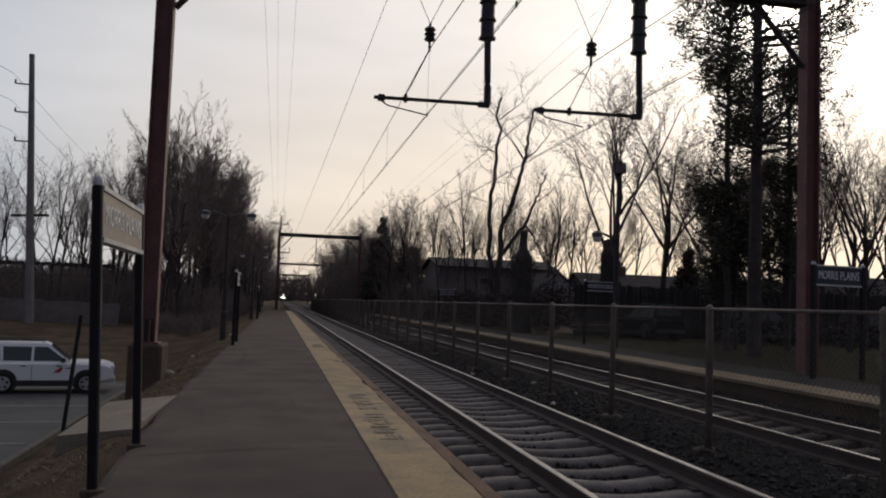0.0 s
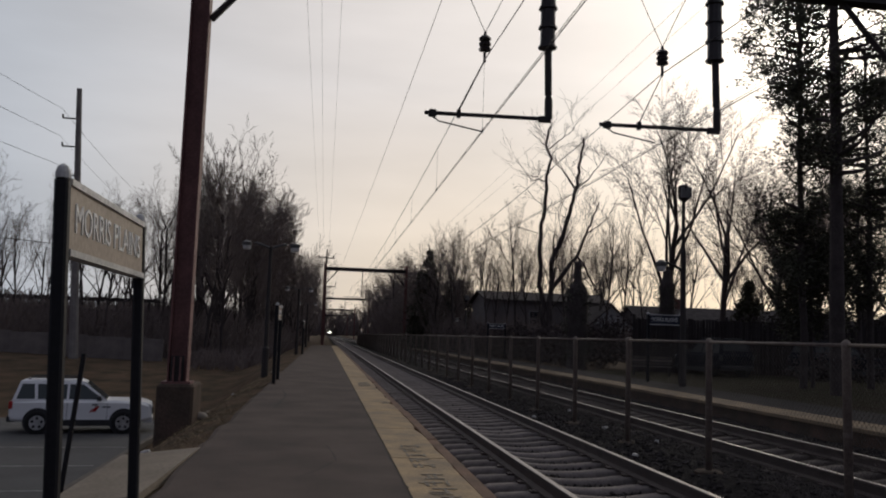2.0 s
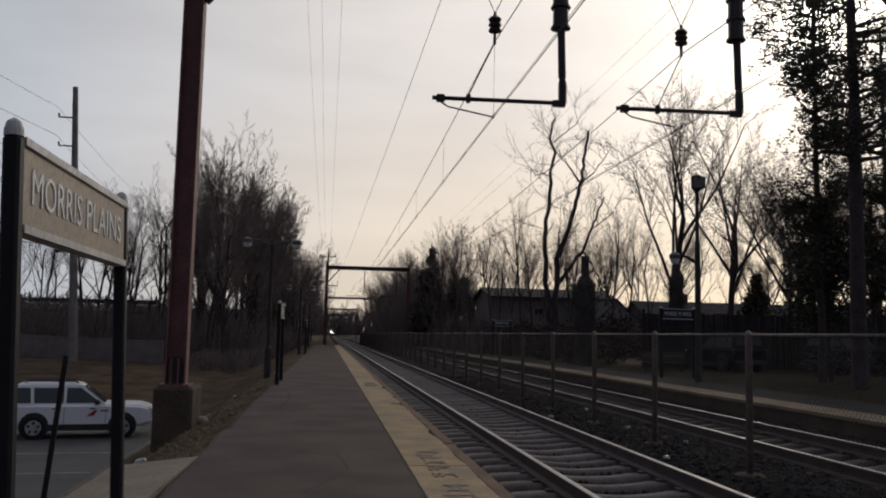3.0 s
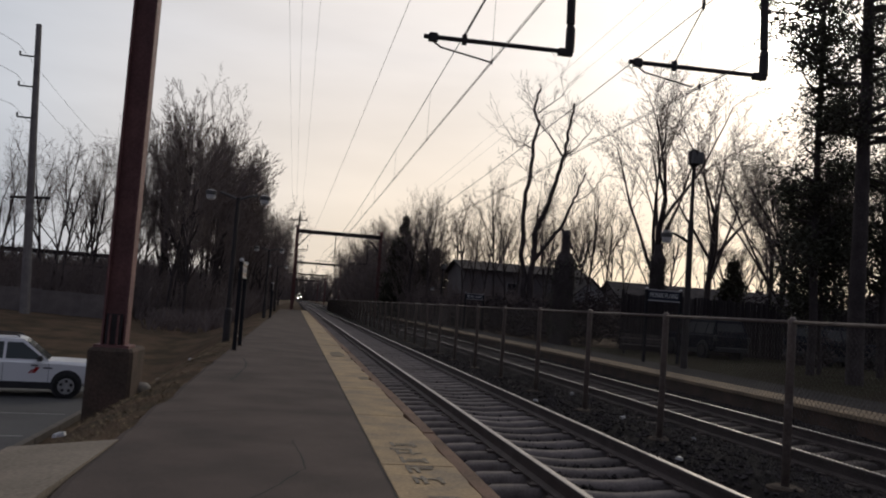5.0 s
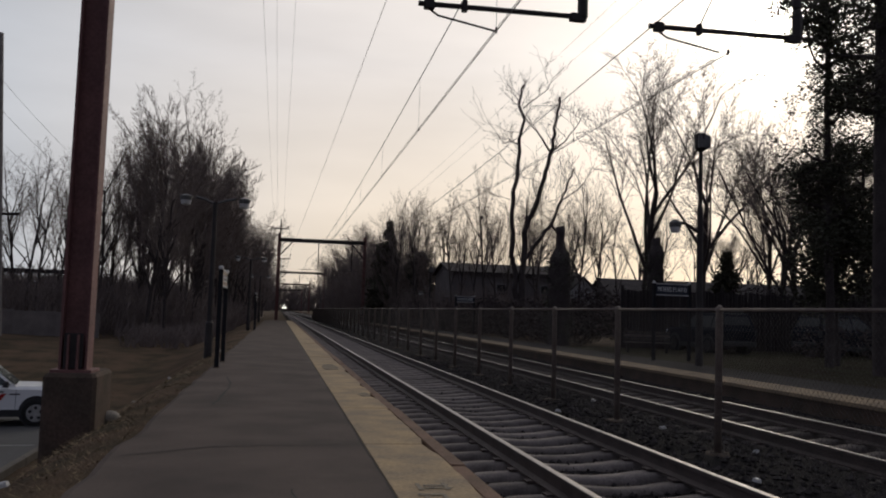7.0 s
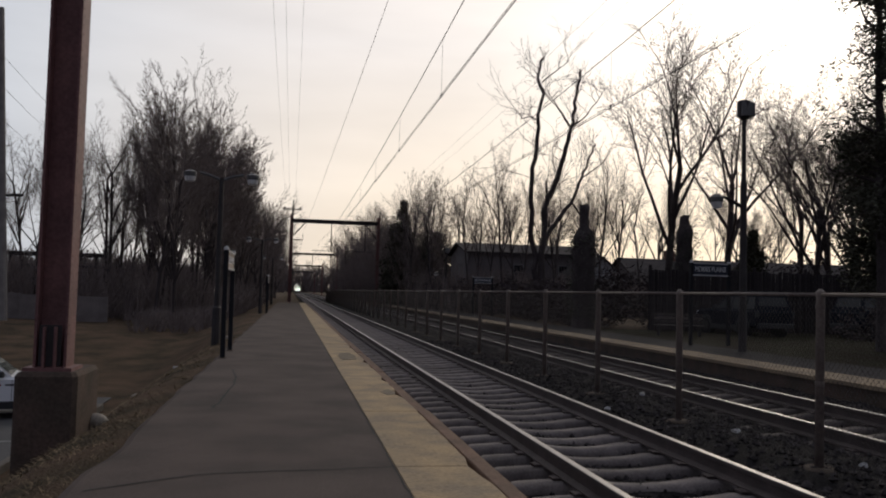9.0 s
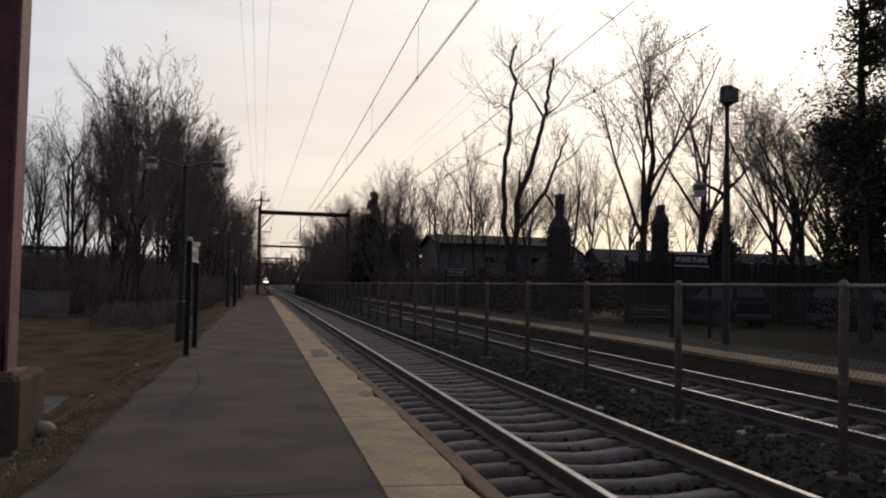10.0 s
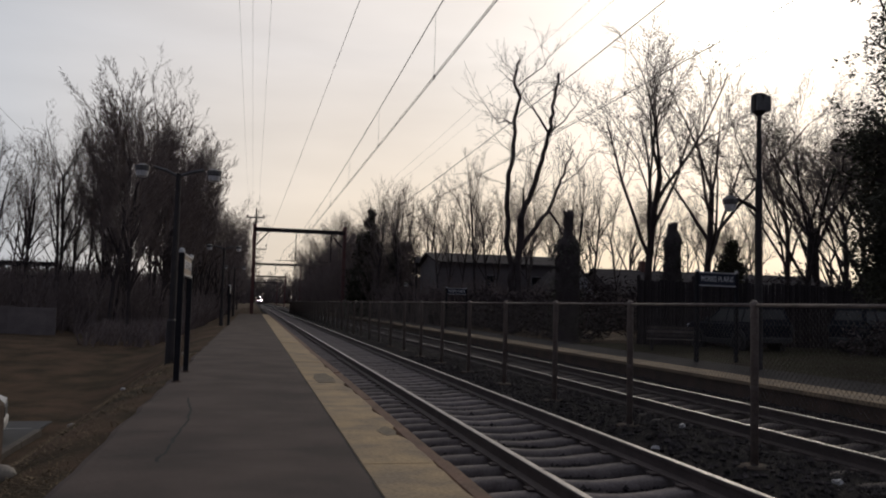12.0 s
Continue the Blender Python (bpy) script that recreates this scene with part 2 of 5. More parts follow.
# ---- mesh helpers ----
class Shape:
    def __init__(self):
        self.v, self.f = [], []

    def face(self, *pts):
        n = len(self.v)
        self.v += [tuple(p) for p in pts]
        self.f.append(tuple(range(n, n + len(pts))))
        return self

    def box(self, x0, x1, y0, y1, z0, z1, c=0.0):
        """A box; c chamfers its four upright edges and its top rim."""
        n = len(self.v)
        if c <= 0:
            self.v += [(x, y, z) for z in (z0, z1) for y in (y0, y1) for x in (x0, x1)]
            self.f += [tuple(n + i for i in q) for q in ((0, 2, 3, 1), (4, 5, 7, 6), (0, 1, 5, 4), (2, 6, 7, 3), (0, 4, 6, 2), (1, 3, 7, 5))]
            return self
        ring = lambda z, k: [(x0 + c + k, y0 + k, z), (x1 - c - k, y0 + k, z), (x1 - k, y0 + c + k, z), (x1 - k, y1 - c - k, z), (x1 - c - k, y1 - k, z), (x0 + c + k, y1 - k, z), (x0 + k, y1 - c - k, z), (x0 + k, y0 + c + k, z)]
        return self.rings([ring(z0, 0), ring(z1 - c, 0), ring(z1, c * 0.7)])

    def rings(self, rings, closed=True, caps=True):
        n, k = len(self.v), len(rings[0])
        for r in rings:
            self.v += [tuple(p) for p in r]
        for i in range(len(rings) - 1):
            for j in range(k if closed else k - 1):
                a, b = n + i * k + j, n + i * k + (j + 1) % k
                self.f.append((a, b, b + k, a + k))
        if caps:
            self.f.append(tuple(n + j for j in reversed(range(k))))
            self.f.append(tuple(n + (len(rings) - 1) * k + j for j in range(k)))
        return self

    def tube(self, pts, radii, sides=8, caps=True):
        pts = [Vector(p) for p in pts]
        if isinstance(radii, (int, float)):
            radii = [radii] * len(pts)
        rings = []
        for i, p in enumerate(pts):
            d = (pts[min(i + 1, len(pts) - 1)] - pts[max(i - 1, 0)]).normalized()
            a = d.cross(Vector((0, 0, 1)) if abs(d.z) < 0.95 else Vector((1, 0, 0))).normalized()
            b = d.cross(a)
            rings.append([p + (a * math.cos(t) + b * math.sin(t)) * radii[i] for t in (2 * math.pi * k / sides for k in range(sides))])
        return self.rings(rings, True, caps)

    def prism(self, outline, axis, a, b):
        """An outline of (u, w) pairs pushed along an axis from a to b."""
        put = {"x": lambda u, w, k: (k, u, w), "y": lambda u, w, k: (u, k, w), "z": lambda u, w, k: (u, w, k)}[axis]
        return self.rings([[put(u, w, a) for u, w in outline], [put(u, w, b) for u, w in outline]])

    def mesh(self, name, material, smooth=False):
        me = bpy.data.meshes.new(name)
        me.from_pydata(self.v, [], self.f)
        me.materials.append(material)
        if smooth:
            me.polygons.foreach_set("use_smooth", [True] * len(me.polygons))
        me.update()
        return me


def part(name, shape, material, parent=None, label="", at=None, smooth=False):
    data = shape if isinstance(shape, bpy.types.Mesh) else shape.mesh(name, material, smooth)
    ob = new(name, data)
    if parent:
        ob.parent = parent
    if at is not None:
        ob.matrix_basis = at
    if label:
        ob["label"] = label
    return ob


def thing(name, label, category, at=None, group="", kind=""):
    ob = tagged(new(name), label, category, group, kind)
    if at is not None:
        ob.matrix_basis = at
    return ob


def smooth_step(a, b, x):
    t = min(1.0, max(0.0, (x - a) / (b - a)))
    return t * t * (3 - 2 * t)


PZ = 0.135          # platform top over the rail top
LOT_Z = -2.06        # car park


def ground_z(x, y):
    drop = 2.22 - 1.42 * smooth_step(33, 56, y)
    z = PZ - 0.07 - drop * smooth_step(-3.95, -7.75, x) + 0.5 * smooth_step(-10, -30, x) * smooth_step(35, 60, y)
    if -1.5 < x < 7.4:
        z = -0.5
    if x <= -1.5 or x >= 7.4:
        z += 0.05 * noise.noise((x * 0.4, y * 0.4, 0)) + 0.03 * noise.noise((x * 1.5, y * 1.5, 4))
    if -40 < x < -7.7 and y < 36.5:
        z = min(z, LOT_Z - 0.06)
    return z


def build_ground():
    xs = [-900, -400, -200, -120, -80, -60, -48, -41, -40] + [-38 + 2 * i for i in range(14)] + [-10.5 + 0.4 * i for i in range(17)] + [-3.6, -1.55, -1.5, -1.45, 2.5, 6.6, 7.35, 7.4] + [7.9 + 0.6 * i for i in range(16)] + [18 + 3 * i for i in range(12)] + [60, 80, 120, 200, 400, 900]
    ys = [-300, -120, -60, -30] + [-20 + 2 * i for i in range(10)] + [0.5 * i for i in range(90)] + [45 + 2 * i for i in range(28)] + [105, 115, 130, 150, 180, 220, 300, 450, 700, 1100, 2000, 4000]
    sh = Shape()
    w = len(xs)
    sh.v = [(x, y, ground_z(x, y)) for y in ys for x in xs]
    sh.f = [(j * w + i, j * w + i + 1, (j + 1) * w + i + 1, (j + 1) * w + i) for j in range(len(ys) - 1) for i in range(w - 1)]
    tagged(part("ground", sh, GRASS, smooth=True), "dry brown winter grass and bare earth beside the railway", "ground", kind="structure")


build_ground()


# ---- car park ----
def build_lot():
    sh = Shape()
    sh.rings([[(x, y, z) for x, y in ((-40, -20), (-7.98, -20), (-7.98, 36), (-40, 36))] for z in (LOT_Z - 0.3, LOT_Z)])
    lot = tagged(part("car_park", sh, LOT), "grey asphalt car park with white bay lines", "car park", kind="structure")
    for y in (10.3, 13.85, 17.4, 20.95, 24.5, 28.1, 34.6):
        part("bay_line", Shape().box(-5.2, 0.0, -0.05, 0.05, 0.001, 0.005), WORN_LINE, lot, at=pose(-8.2, y, LOT_Z, 0, 0, 7))
    kerb = tagged(new("kerb"), "low weathered concrete kerb round the car park", "kerb", kind="structure")
    stone = Shape().box(-0.08, 0.08, 0.01, 1.99, -0.3, 0.07, 0.02).mesh("kerbstone", KERB)
    for i in range(26):
        part("kerbstone", stone, KERB, kerb, at=pose(-7.88, -18 + 2 * i, LOT_Z))


build_lot()


# ---- tracks ----
def rail_profile():
    half = [(0.07, -0.17), (0.07, -0.155), (0.012, -0.13), (0.01, -0.05), (0.036, -0.038), (0.036, -0.006)]
    return half + [(-u, w) for u, w in reversed(half)]


TRACK_X = (0.7525, 4.62)


def build_track(cx, name, seed, wood):
    rng = random.Random(seed)
    tr = tagged(new(name), "straight railway track on concrete ties with polished rails", "railway track", kind="structure")
    for side in (-0.7525, 0.7525):
        x = cx + side
        part("rail", Shape().prism([(x + u, w) for u, w in rail_profile()], "y", -40, 900), RAIL_SIDE, tr)
        part("rail_head", Shape().prism([(x - 0.034, -0.0062), (x + 0.034, -0.0062), (x + 0.03, 0.0), (x - 0.03, 0.0)], "y", -40, 900), RAIL_TOP, tr, "bright worn running surface")
    shapes = []
    for k in range(5):
        sh = Shape()
        rings = []
        for x, top, w in ((-1.3, -0.215, 0.11), (-1.24, -0.198, 0.125), (-0.98, -0.186, 0.13), (-0.75, -0.182, 0.13), (-0.52, -0.19, 0.128), (-0.25, -0.222, 0.115), (0.0, -0.23, 0.11), (0.25, -0.222, 0.115), (0.52, -0.19, 0.128), (0.75, -0.182, 0.13), (0.98, -0.186, 0.13), (1.24, -0.198, 0.125), (1.3, -0.215, 0.11)):
            dz = rng.uniform(-0.003, 0.003)
            rings.append([(x, -w - 0.015, -0.36), (x, w + 0.015, -0.36), (x, w - 0.01, top - 0.03 + dz), (x, w - 0.04, top + dz), (x, -w + 0.04, top + dz), (x, -w + 0.01, top - 0.03 + dz)])
        shapes.append(sh.rings(rings).mesh("tie", wood, True))
    y, n = 0.91, 0
    rest = Shape()
    for k in range(50):
        yb = 0.4 - 0.6 * k
        rest.box(cx - 1.3, cx + 1.3, yb - 0.11, yb + 0.11, -0.36, -0.185)
    while y < 420:
        if n < 290:
            tie = part("tie", shapes[n % 5], wood, tr, at=pose(cx + rng.uniform(-0.04, 0.04), y, rng.uniform(-0.01, 0.004), 0, 0, rng.uniform(-1.2, 1.2)))
        elif y < 420:
            rest.box(cx - 1.3, cx + 1.3, y - 0.11, y + 0.11, -0.36, -0.185)
        y += 0.612 + rng.uniform(-0.008, 0.008)
        n += 1
    tagged(part("far_ties", rest, wood, tr), kind="stuff")
    sh = Shape()
    for i in range(120):
        for side in (-0.7525, 0.7525):
            sh.box(cx + side - 0.14, cx + side + 0.14, 0.91 + 0.612 * i - 0.07, 0.91 + 0.612 * i + 0.07, -0.186, -0.165)
    tagged(part("tie_plates", sh, RAIL_SIDE, tr), kind="stuff")


def build_ballast():
    rng = random.Random(5)
    xs = list(np.arange(-0.98, 7.15, 0.14))
    ys = list(np.arange(0, 40, 0.16)) + list(np.arange(40, 120, 1.0)) + [130, 160, 200, 300, 500, 900]
    ys = [-40, -20, -5] + ys

    def h(x, y):
        z = -0.3 + 0.035 * noise.noise((x * 5, y * 5, 0)) + 0.05 * noise.noise((x * 1.3, y * 1.3, 9))
        z += 0.12 * smooth_step(1.55, 1.75, x) * smooth_step(3.85, 3.65, x) + 0.1 * smooth_step(5.4, 5.6, x)
        z += 0.05 * smooth_step(2.0, 2.5, x) * smooth_step(3.3, 2.8, x)
        return z
    sh = Shape()
    w = len(xs)
    sh.v = [(x, y, h(x, y)) for y in ys for x in xs]
    sh.f = [(j * w + i, j * w + i + 1, (j + 1) * w + i + 1, (j + 1) * w + i) for j in range(len(ys) - 1) for i in range(w - 1)]
    bed = tagged(part("ballast", sh, BED), "dark crushed stone ballast between the tracks", "ballast", kind="structure")
    st = Shape()
    ico = [(0, 0, 1), (0.9, 0, 0.1), (0.2, 0.9, -0.1), (-0.8, 0.5, 0.1), (-0.7, -0.6, -0.1), (0.3, -0.9, 0.1), (0, 0, -0.8)]
    tri = [(0, 1, 2), (0, 2, 3), (0, 3, 4), (0, 4, 5), (0, 5, 1), (6, 2, 1), (6, 3, 2), (6, 4, 3), (6, 5, 4), (6, 1, 5)]
    for k in range(26000):
        y = 2.5 + 34 * rng.random() ** 1.6
        x = rng.uniform(-0.95, 6.95)
        r = rng.uniform(0.018, 0.045) * (1.5 if rng.random() < 0.04 else 1)
        a, b = rng.uniform(0, 6.3), rng.uniform(0.6, 1.0)
        z = h(x, y) + r * 0.35
        n = len(st.v)
        ca, sa = math.cos(a) * r, math.sin(a) * r
        for px, py, pz in ico:
            j = rng.uniform(0.75, 1.2)
            st.v.append((x + (px * ca - py * sa) * j, y + (px * sa + py * ca) * j, z + pz * r * b * j))
        st.f += [tuple(n + i for i in t) for t in tri]
    tagged(part("ballast_stones", st, STONE, bed), kind="stuff")


build_track(TRACK_X[0], "track_near", 1, TIE)
build_track(TRACK_X[1], "track_far", 2, DARK_TIE)
build_ballast()


# ---- platforms ----
PLAT_END = 98.0


def build_near_platform():
    rng = random.Random(11)
    sh = Shape()
    ys = [-30, -10] + list(np.arange(0, 60, 0.5)) + [70, 80, 90, PLAT_END]
    left = [(-3.92 + 0.07 * noise.noise((0, y * 0.7, 3)) + 0.05 * noise.noise((0, y * 2.3, 7)) + (0.2 * smooth_step(12, 2, y))) for y in ys]
    n = len(ys)
    for y, x in zip(ys, left):
        sh.v += [(x - 0.05, y, -0.5), (x, y, PZ - 0.02), (x + 0.06, y, PZ), (-2.9, y, PZ + 0.012), (-1.684, y, PZ), (-1.684, y, -0.5)]
    for i in range(n - 1):
        for j in range(5):
            sh.f.append((i * 6 + j, i * 6 + j + 1, (i + 1) * 6 + j + 1, (i + 1) * 6 + j))
    sh.f += [tuple(range(6)), tuple(reversed(range((n - 1) * 6, n * 6)))]
    plat = tagged(part("platform_1", sh, ASPHALT), "low dark asphalt railway platform with cracks and patches", "platform", kind="structure")
    # edging slabs with worn yellow paint and a broken outer edge
    y, k = 14.0 - 8 * 3.05, 0
    while y < PLAT_END:
        ln = 3.05
        out = [(-1.68, y + 0.008), (-1.68, y + ln - 0.008)]
        m = 18 if y < 45 else 3
        for i in range(m, -1, -1):
            yy = y + 0.008 + (ln - 0.016) * i / m
            bite = 0.03 * abs(noise.noise((yy * 2.1, 0, 1))) + 0.05 * max(0.0, noise.noise((yy * 0.9, 3, 1)) - 0.15)
            for cy, deep in CHIPS:
                bite += deep * max(0.0, 1 - abs(yy - cy) / 0.45)
            out.append((-1.065 - bite, yy))
        top = PZ + rng.uniform(0.0, 0.006)
        s = Shape().rings([[(u, v, -0.4) for u, v in reversed(out)], [(u, v, top) for u, v in reversed(out)]])
        part("edging_slab", s, YELLOW, plat, "worn yellow painted concrete edging slab" if k == 0 else "")
        y += ln
        k += 1
    y = -10.0
    while y < PLAT_END:
        ln = rng.uniform(4.2, 4.8)
        w = rng.uniform(-0.012, 0.012)
        part("edge_timber", Shape().box(-1.045 + w, -0.9 + w, y + 0.01, y + ln - 0.01, -0.35, PZ - 0.02 + rng.uniform(-0.012, 0.008), 0.015), RUST_BEAM, plat, "rust-brown edge timber" if y < -9 else "")
        y += ln
    # cracks across and along the asphalt
    def crack(points, width, name="crack"):
        s = Shape()
        pts, wob = [], rng.random() * 50
        for (xa, ya), (xb, yb) in zip(points, points[1:]):
            m = max(3, int(math.hypot(xb - xa, yb - ya) / 0.12))
            for i in range(m):
                t = i / m
                pts.append((xa + (xb - xa) * t + 0.03 * noise.noise((i * 0.5, wob, 1)), ya + (yb - ya) * t + 0.035 * noise.noise((i * 0.45, wob, 5))))
        pts.append(points[-1])
        for i, (x, y) in enumerate(pts):
            d = Vector(pts[min(i + 1, len(pts) - 1)]) - Vector(pts[max(i - 1, 0)])
            nrm = Vector((-d.y, d.x)).normalized() * width * (0.55 + 0.7 * abs(noise.noise((i * 0.8, wob, 2))))
            z = PZ + 0.0155 - 0.012 * min(1, abs(x + 2.9) / 1.1)
            s.v += [(x - nrm.x, y - nrm.y, z), (x + nrm.x, y + nrm.y, z)]
        s.f = [(2 * i, 2 * i + 1, 2 * i + 3, 2 * i + 2) for i in range(len(pts) - 1)]
        part(name, s, CRACK, plat, "thin dark crack in the asphalt")
    for pts, w in CRACKS:
        crack(pts, w)
    crack([(-1.694, 1.0), (-1.697, 20.0), (-1.694, 40.0)], 0.008, "worn_joint")
    # worn stencilled warning, no longer legible
    for i, y in enumerate((8.05, 8.45, 8.85, 9.25, 9.65, 10.35, 10.75, 11.15, 11.55, 11.95)):
        for k in range(4):
            if rng.random() < 0.55:
                x0, y0, hx, hy = -1.39 + rng.uniform(-0.05, 0.05), y + (k - 1.5) * 0.085, 0.085 + 0.03 * rng.random(), 0.026
            else:
                x0, y0, hx, hy = -1.48 + 0.065 * k, y, 0.017, 0.11 + 0.03 * rng.random()
            part("stencil_bar", Shape().box(x0 - hx, x0 + hx, y0 - hy, y0 + hy, PZ + 0.0065 + 0.0006 * k, PZ + 0.0085 + 0.0006 * k), STENCIL, plat)
    for x0, x1, y0, y1 in ((-1.5, -1.22, 24.3, 26.2), (-1.28, -1.14, 18.55, 19.2)):
        pts = [(x0 + rng.uniform(-0.04, 0.04), y0), (x1, y0 + rng.uniform(-0.1, 0.1)), (x1 + 0.04, (y0 + y1) / 2), (x1 - 0.02, y1), (x0 + 0.05, y1 - 0.1), (x0 - 0.03, (y0 + y1) / 2)]
        part("patch", Shape().rings([[(u, v, PZ) for u, v in pts], [(u, v, PZ + 0.0075) for u, v in pts]]), WORN_PATCH, plat, "worn dull patch in the yellow edge")


CHIPS = [(18.8, 0.11), (13.9, 0.05), (23.9, 0.08), (28.0, 0.06), (20.6, 0.04)]
CRACKS = [
    ([(-3.8, 13.3), (-3.13, 13.73), (-1.69, 14.0)], 0.016),
    ([(-3.7, 7.0), (-2.6, 7.3), (-1.69, 7.5)], 0.012),
    ([(-3.42, 21.9), (-3.29, 20.5), (-3.26, 19.6), (-3.28, 18.9), (-3.32, 17.2)], 0.02),
    ([(-3.72, 18.85), (-3.27, 18.9)], 0.016),
    ([(-3.9, 21.6), (-3.6, 21.9), (-3.42, 21.9)], 0.016),
    ([(-3.9, 24.6), (-2.6, 24.7), (-1.69, 24.8)], 0.014),
    ([(-3.8, 17.5), (-1.69, 17.9)], 0.009),
    ([(-3.9, 33.0), (-1.69, 33.4)], 0.014),
    ([(-2.7, 9.4), (-2.3, 10.6), (-2.4, 11.9)], 0.008),
]
build_near_platform()


def build_far_platform():
    sh = Shape().prism([(7.95, -0.5), (9.8, -0.5), (9.8, PZ), (7.95, PZ)], "y", -30, PLAT_END)
    plat = tagged(part("platform_2", sh, DARK_ASPHALT), "asphalt platform across the tracks with a pale edge", "platform", kind="structure")
    part("retaining_wall", Shape().box(7.06, 7.94, -30, PLAT_END, -0.5, PZ - 0.075), OLD_CONCRETE, plat, "dark stained platform wall")
    y = -10.0
    while y < PLAT_END:
        part("edging_slab", Shape().box(7.0, 7.95, y + 0.008, y + 3.042, PZ - 0.07, PZ + 0.004, 0.012), FAR_EDGE, plat)
        y += 3.05


build_far_platform()


# separate lawn sheet whose dark colour carries the shade over the grass
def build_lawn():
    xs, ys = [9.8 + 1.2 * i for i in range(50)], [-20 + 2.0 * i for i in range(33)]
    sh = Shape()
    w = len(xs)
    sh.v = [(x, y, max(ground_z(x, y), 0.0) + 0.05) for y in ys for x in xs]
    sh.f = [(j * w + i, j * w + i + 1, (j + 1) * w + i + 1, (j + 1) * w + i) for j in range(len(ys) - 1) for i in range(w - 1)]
    tagged(part("lawn", sh, LAWN, smooth=True), "winter lawn behind the far platform, its shade put into the dark colour", "lawn", kind="structure")


build_lawn()


# ---- fence between the tracks ----
FENCE_X, FENCE_TOP, FENCE_Y0, PITCH = 2.55, 1.56, -3.31, 3.05


def build_fence():
    fence = tagged(new("chain_link_fence"), "rusty chain-link fence with tubular posts between the tracks", "fence")
    post = Shape().tube([(0, 0, -0.35), (0, 0, FENCE_TOP - 0.02), (0, 0, FENCE_TOP + 0.02), (0, 0, FENCE_TOP + 0.055)], [0.043, 0.043, 0.05, 0.015], 10).mesh("post", GALV, True)
    rail = Shape().tube([(0, 0, 0), (0, PITCH, 0)], 0.021, 6).mesh("top_rail", GALV, True)
    foot = Shape().tube([(0, 0, -0.2), (0, 0, -0.09), (0, 0, -0.07)], [0.2, 0.19, 0.14], 9).mesh("footing", OLD_CONCRETE)
    band = Shape().tube([(0, 0, -0.02), (0, 0, 0.02)], 0.046, 8).mesh("band", GALV)
    sh = Shape()
    z0, z1, r = -0.08, FENCE_TOP - 0.03, 0.0018
    hgt = z1 - z0
    step = 0.0715
    k = -int(hgt / step) - 1
    while k * step < PITCH:
        for s in (1, -1):
            ya, yb = k * step, k * step + hgt
            t0, t1 = max(0.0, (0 - ya) / hgt), min(1.0, (PITCH - ya) / hgt)
            if t1 > t0:
                a, b = (t0, t1)
                za, zb = (z0 + a * hgt, z0 + b * hgt) if s > 0 else (z1 - a * hgt, z1 - b * hgt)
                sh.tube([(s * r, ya + a * hgt, za), (s * r, ya + b * hgt, zb)], r, 3, False)
        k += 1
    wire = sh.mesh("wire_mesh", WIRE)
    for i in range(46):
        y = FENCE_Y0 + PITCH * i
        lean = random.Random(i).uniform(-0.5, 0.5)
        p = part("post", post, GALV, fence, at=pose(FENCE_X, y, 0, lean, lean * 0.6, 0))
        if i < 14:
            part("band", band, GALV, p, at=pose(0, 0, FENCE_TOP - 0.12))
            part("band", band, GALV, p, at=pose(0, 0, 0.7))
        part("top_rail", rail, GALV, fence, at=pose(FENCE_X, y, FENCE_TOP))
        part("wire_mesh", wire, WIRE, fence, at=pose(FENCE_X + 0.03, y, 0))
        if i < 16:
            part("footing", foot, OLD_CONCRETE, fence, at=pose(FENCE_X, y, -0.03))


build_fence()


# ---- overhead line portals ----
def h_column(sh, x, y, z0, z1, w=0.36, t=0.03):
    """An H-section upright whose flanges face across the track."""
    h, k = w / 2, t / 2
    out = [(-h, -h), (h, -h), (h, -h + t), (k, -h + t), (k, h - t), (h, h - t), (h, h), (-h, h), (-h, h - t), (-k, h - t), (-k, -h + t), (-h, -h + t)]
    return sh.prism([(x + v, y - u) for u, v in out], "z", z0, z1)


def hanger(parent, x, y, z_beam, arm):
    """Drop post with an insulated sleeve, and the registration arm towards the near side."""
    part("drop_post", Shape().tube([(x, y, z_beam), (x, y, 7.7)], 0.11, 10).tube([(x + 0.03, y, 7.75), (x + 0.06, y, 6.55)], 0.075, 10), DARKSTEEL, parent)
    for k in range(5):
        z = 7.55 + 0.42 * k
        s = Shape().tube([(x + 0.02, y, z), (x + 0.02, y, z + 0.05), (x + 0.02, y, z + 0.06), (x + 0.02, y, z + 0.42)], [0.2, 0.19, 0.155, 0.15], 10)
        part("insulator", s, INSULATOR, parent)
    part("lower_post", Shape().tube([(x + 0.06, y, 6.53), (x + 0.07, y, 6.45), (x + 0.07, y, 6.05)], [0.06, 0.085, 0.085], 8), DARKSTEEL, parent)
    part("knuckle", Shape().box(x - 0.14, x + 0.12, y - 0.06, y + 0.06, 5.98, 6.1, 0.02), DARKSTEEL, parent)
    part("registration_arm", Shape().tube([(x - 0.1, y, 6.05), (x - arm, y, 6.02)], 0.042, 8).box(x - arm + 0.08, x - arm + 0.24, y - 0.06, y + 0.06, 5.95, 6.09, 0.02), DARKSTEEL, parent)
    part("steady_arm", Shape().tube([(x - arm + 0.16, y, 5.95), (x - arm + 0.3, y, 5.86), (x - arm + 1.2, y, 5.70)], 0.016, 6), DARKSTEEL, parent)


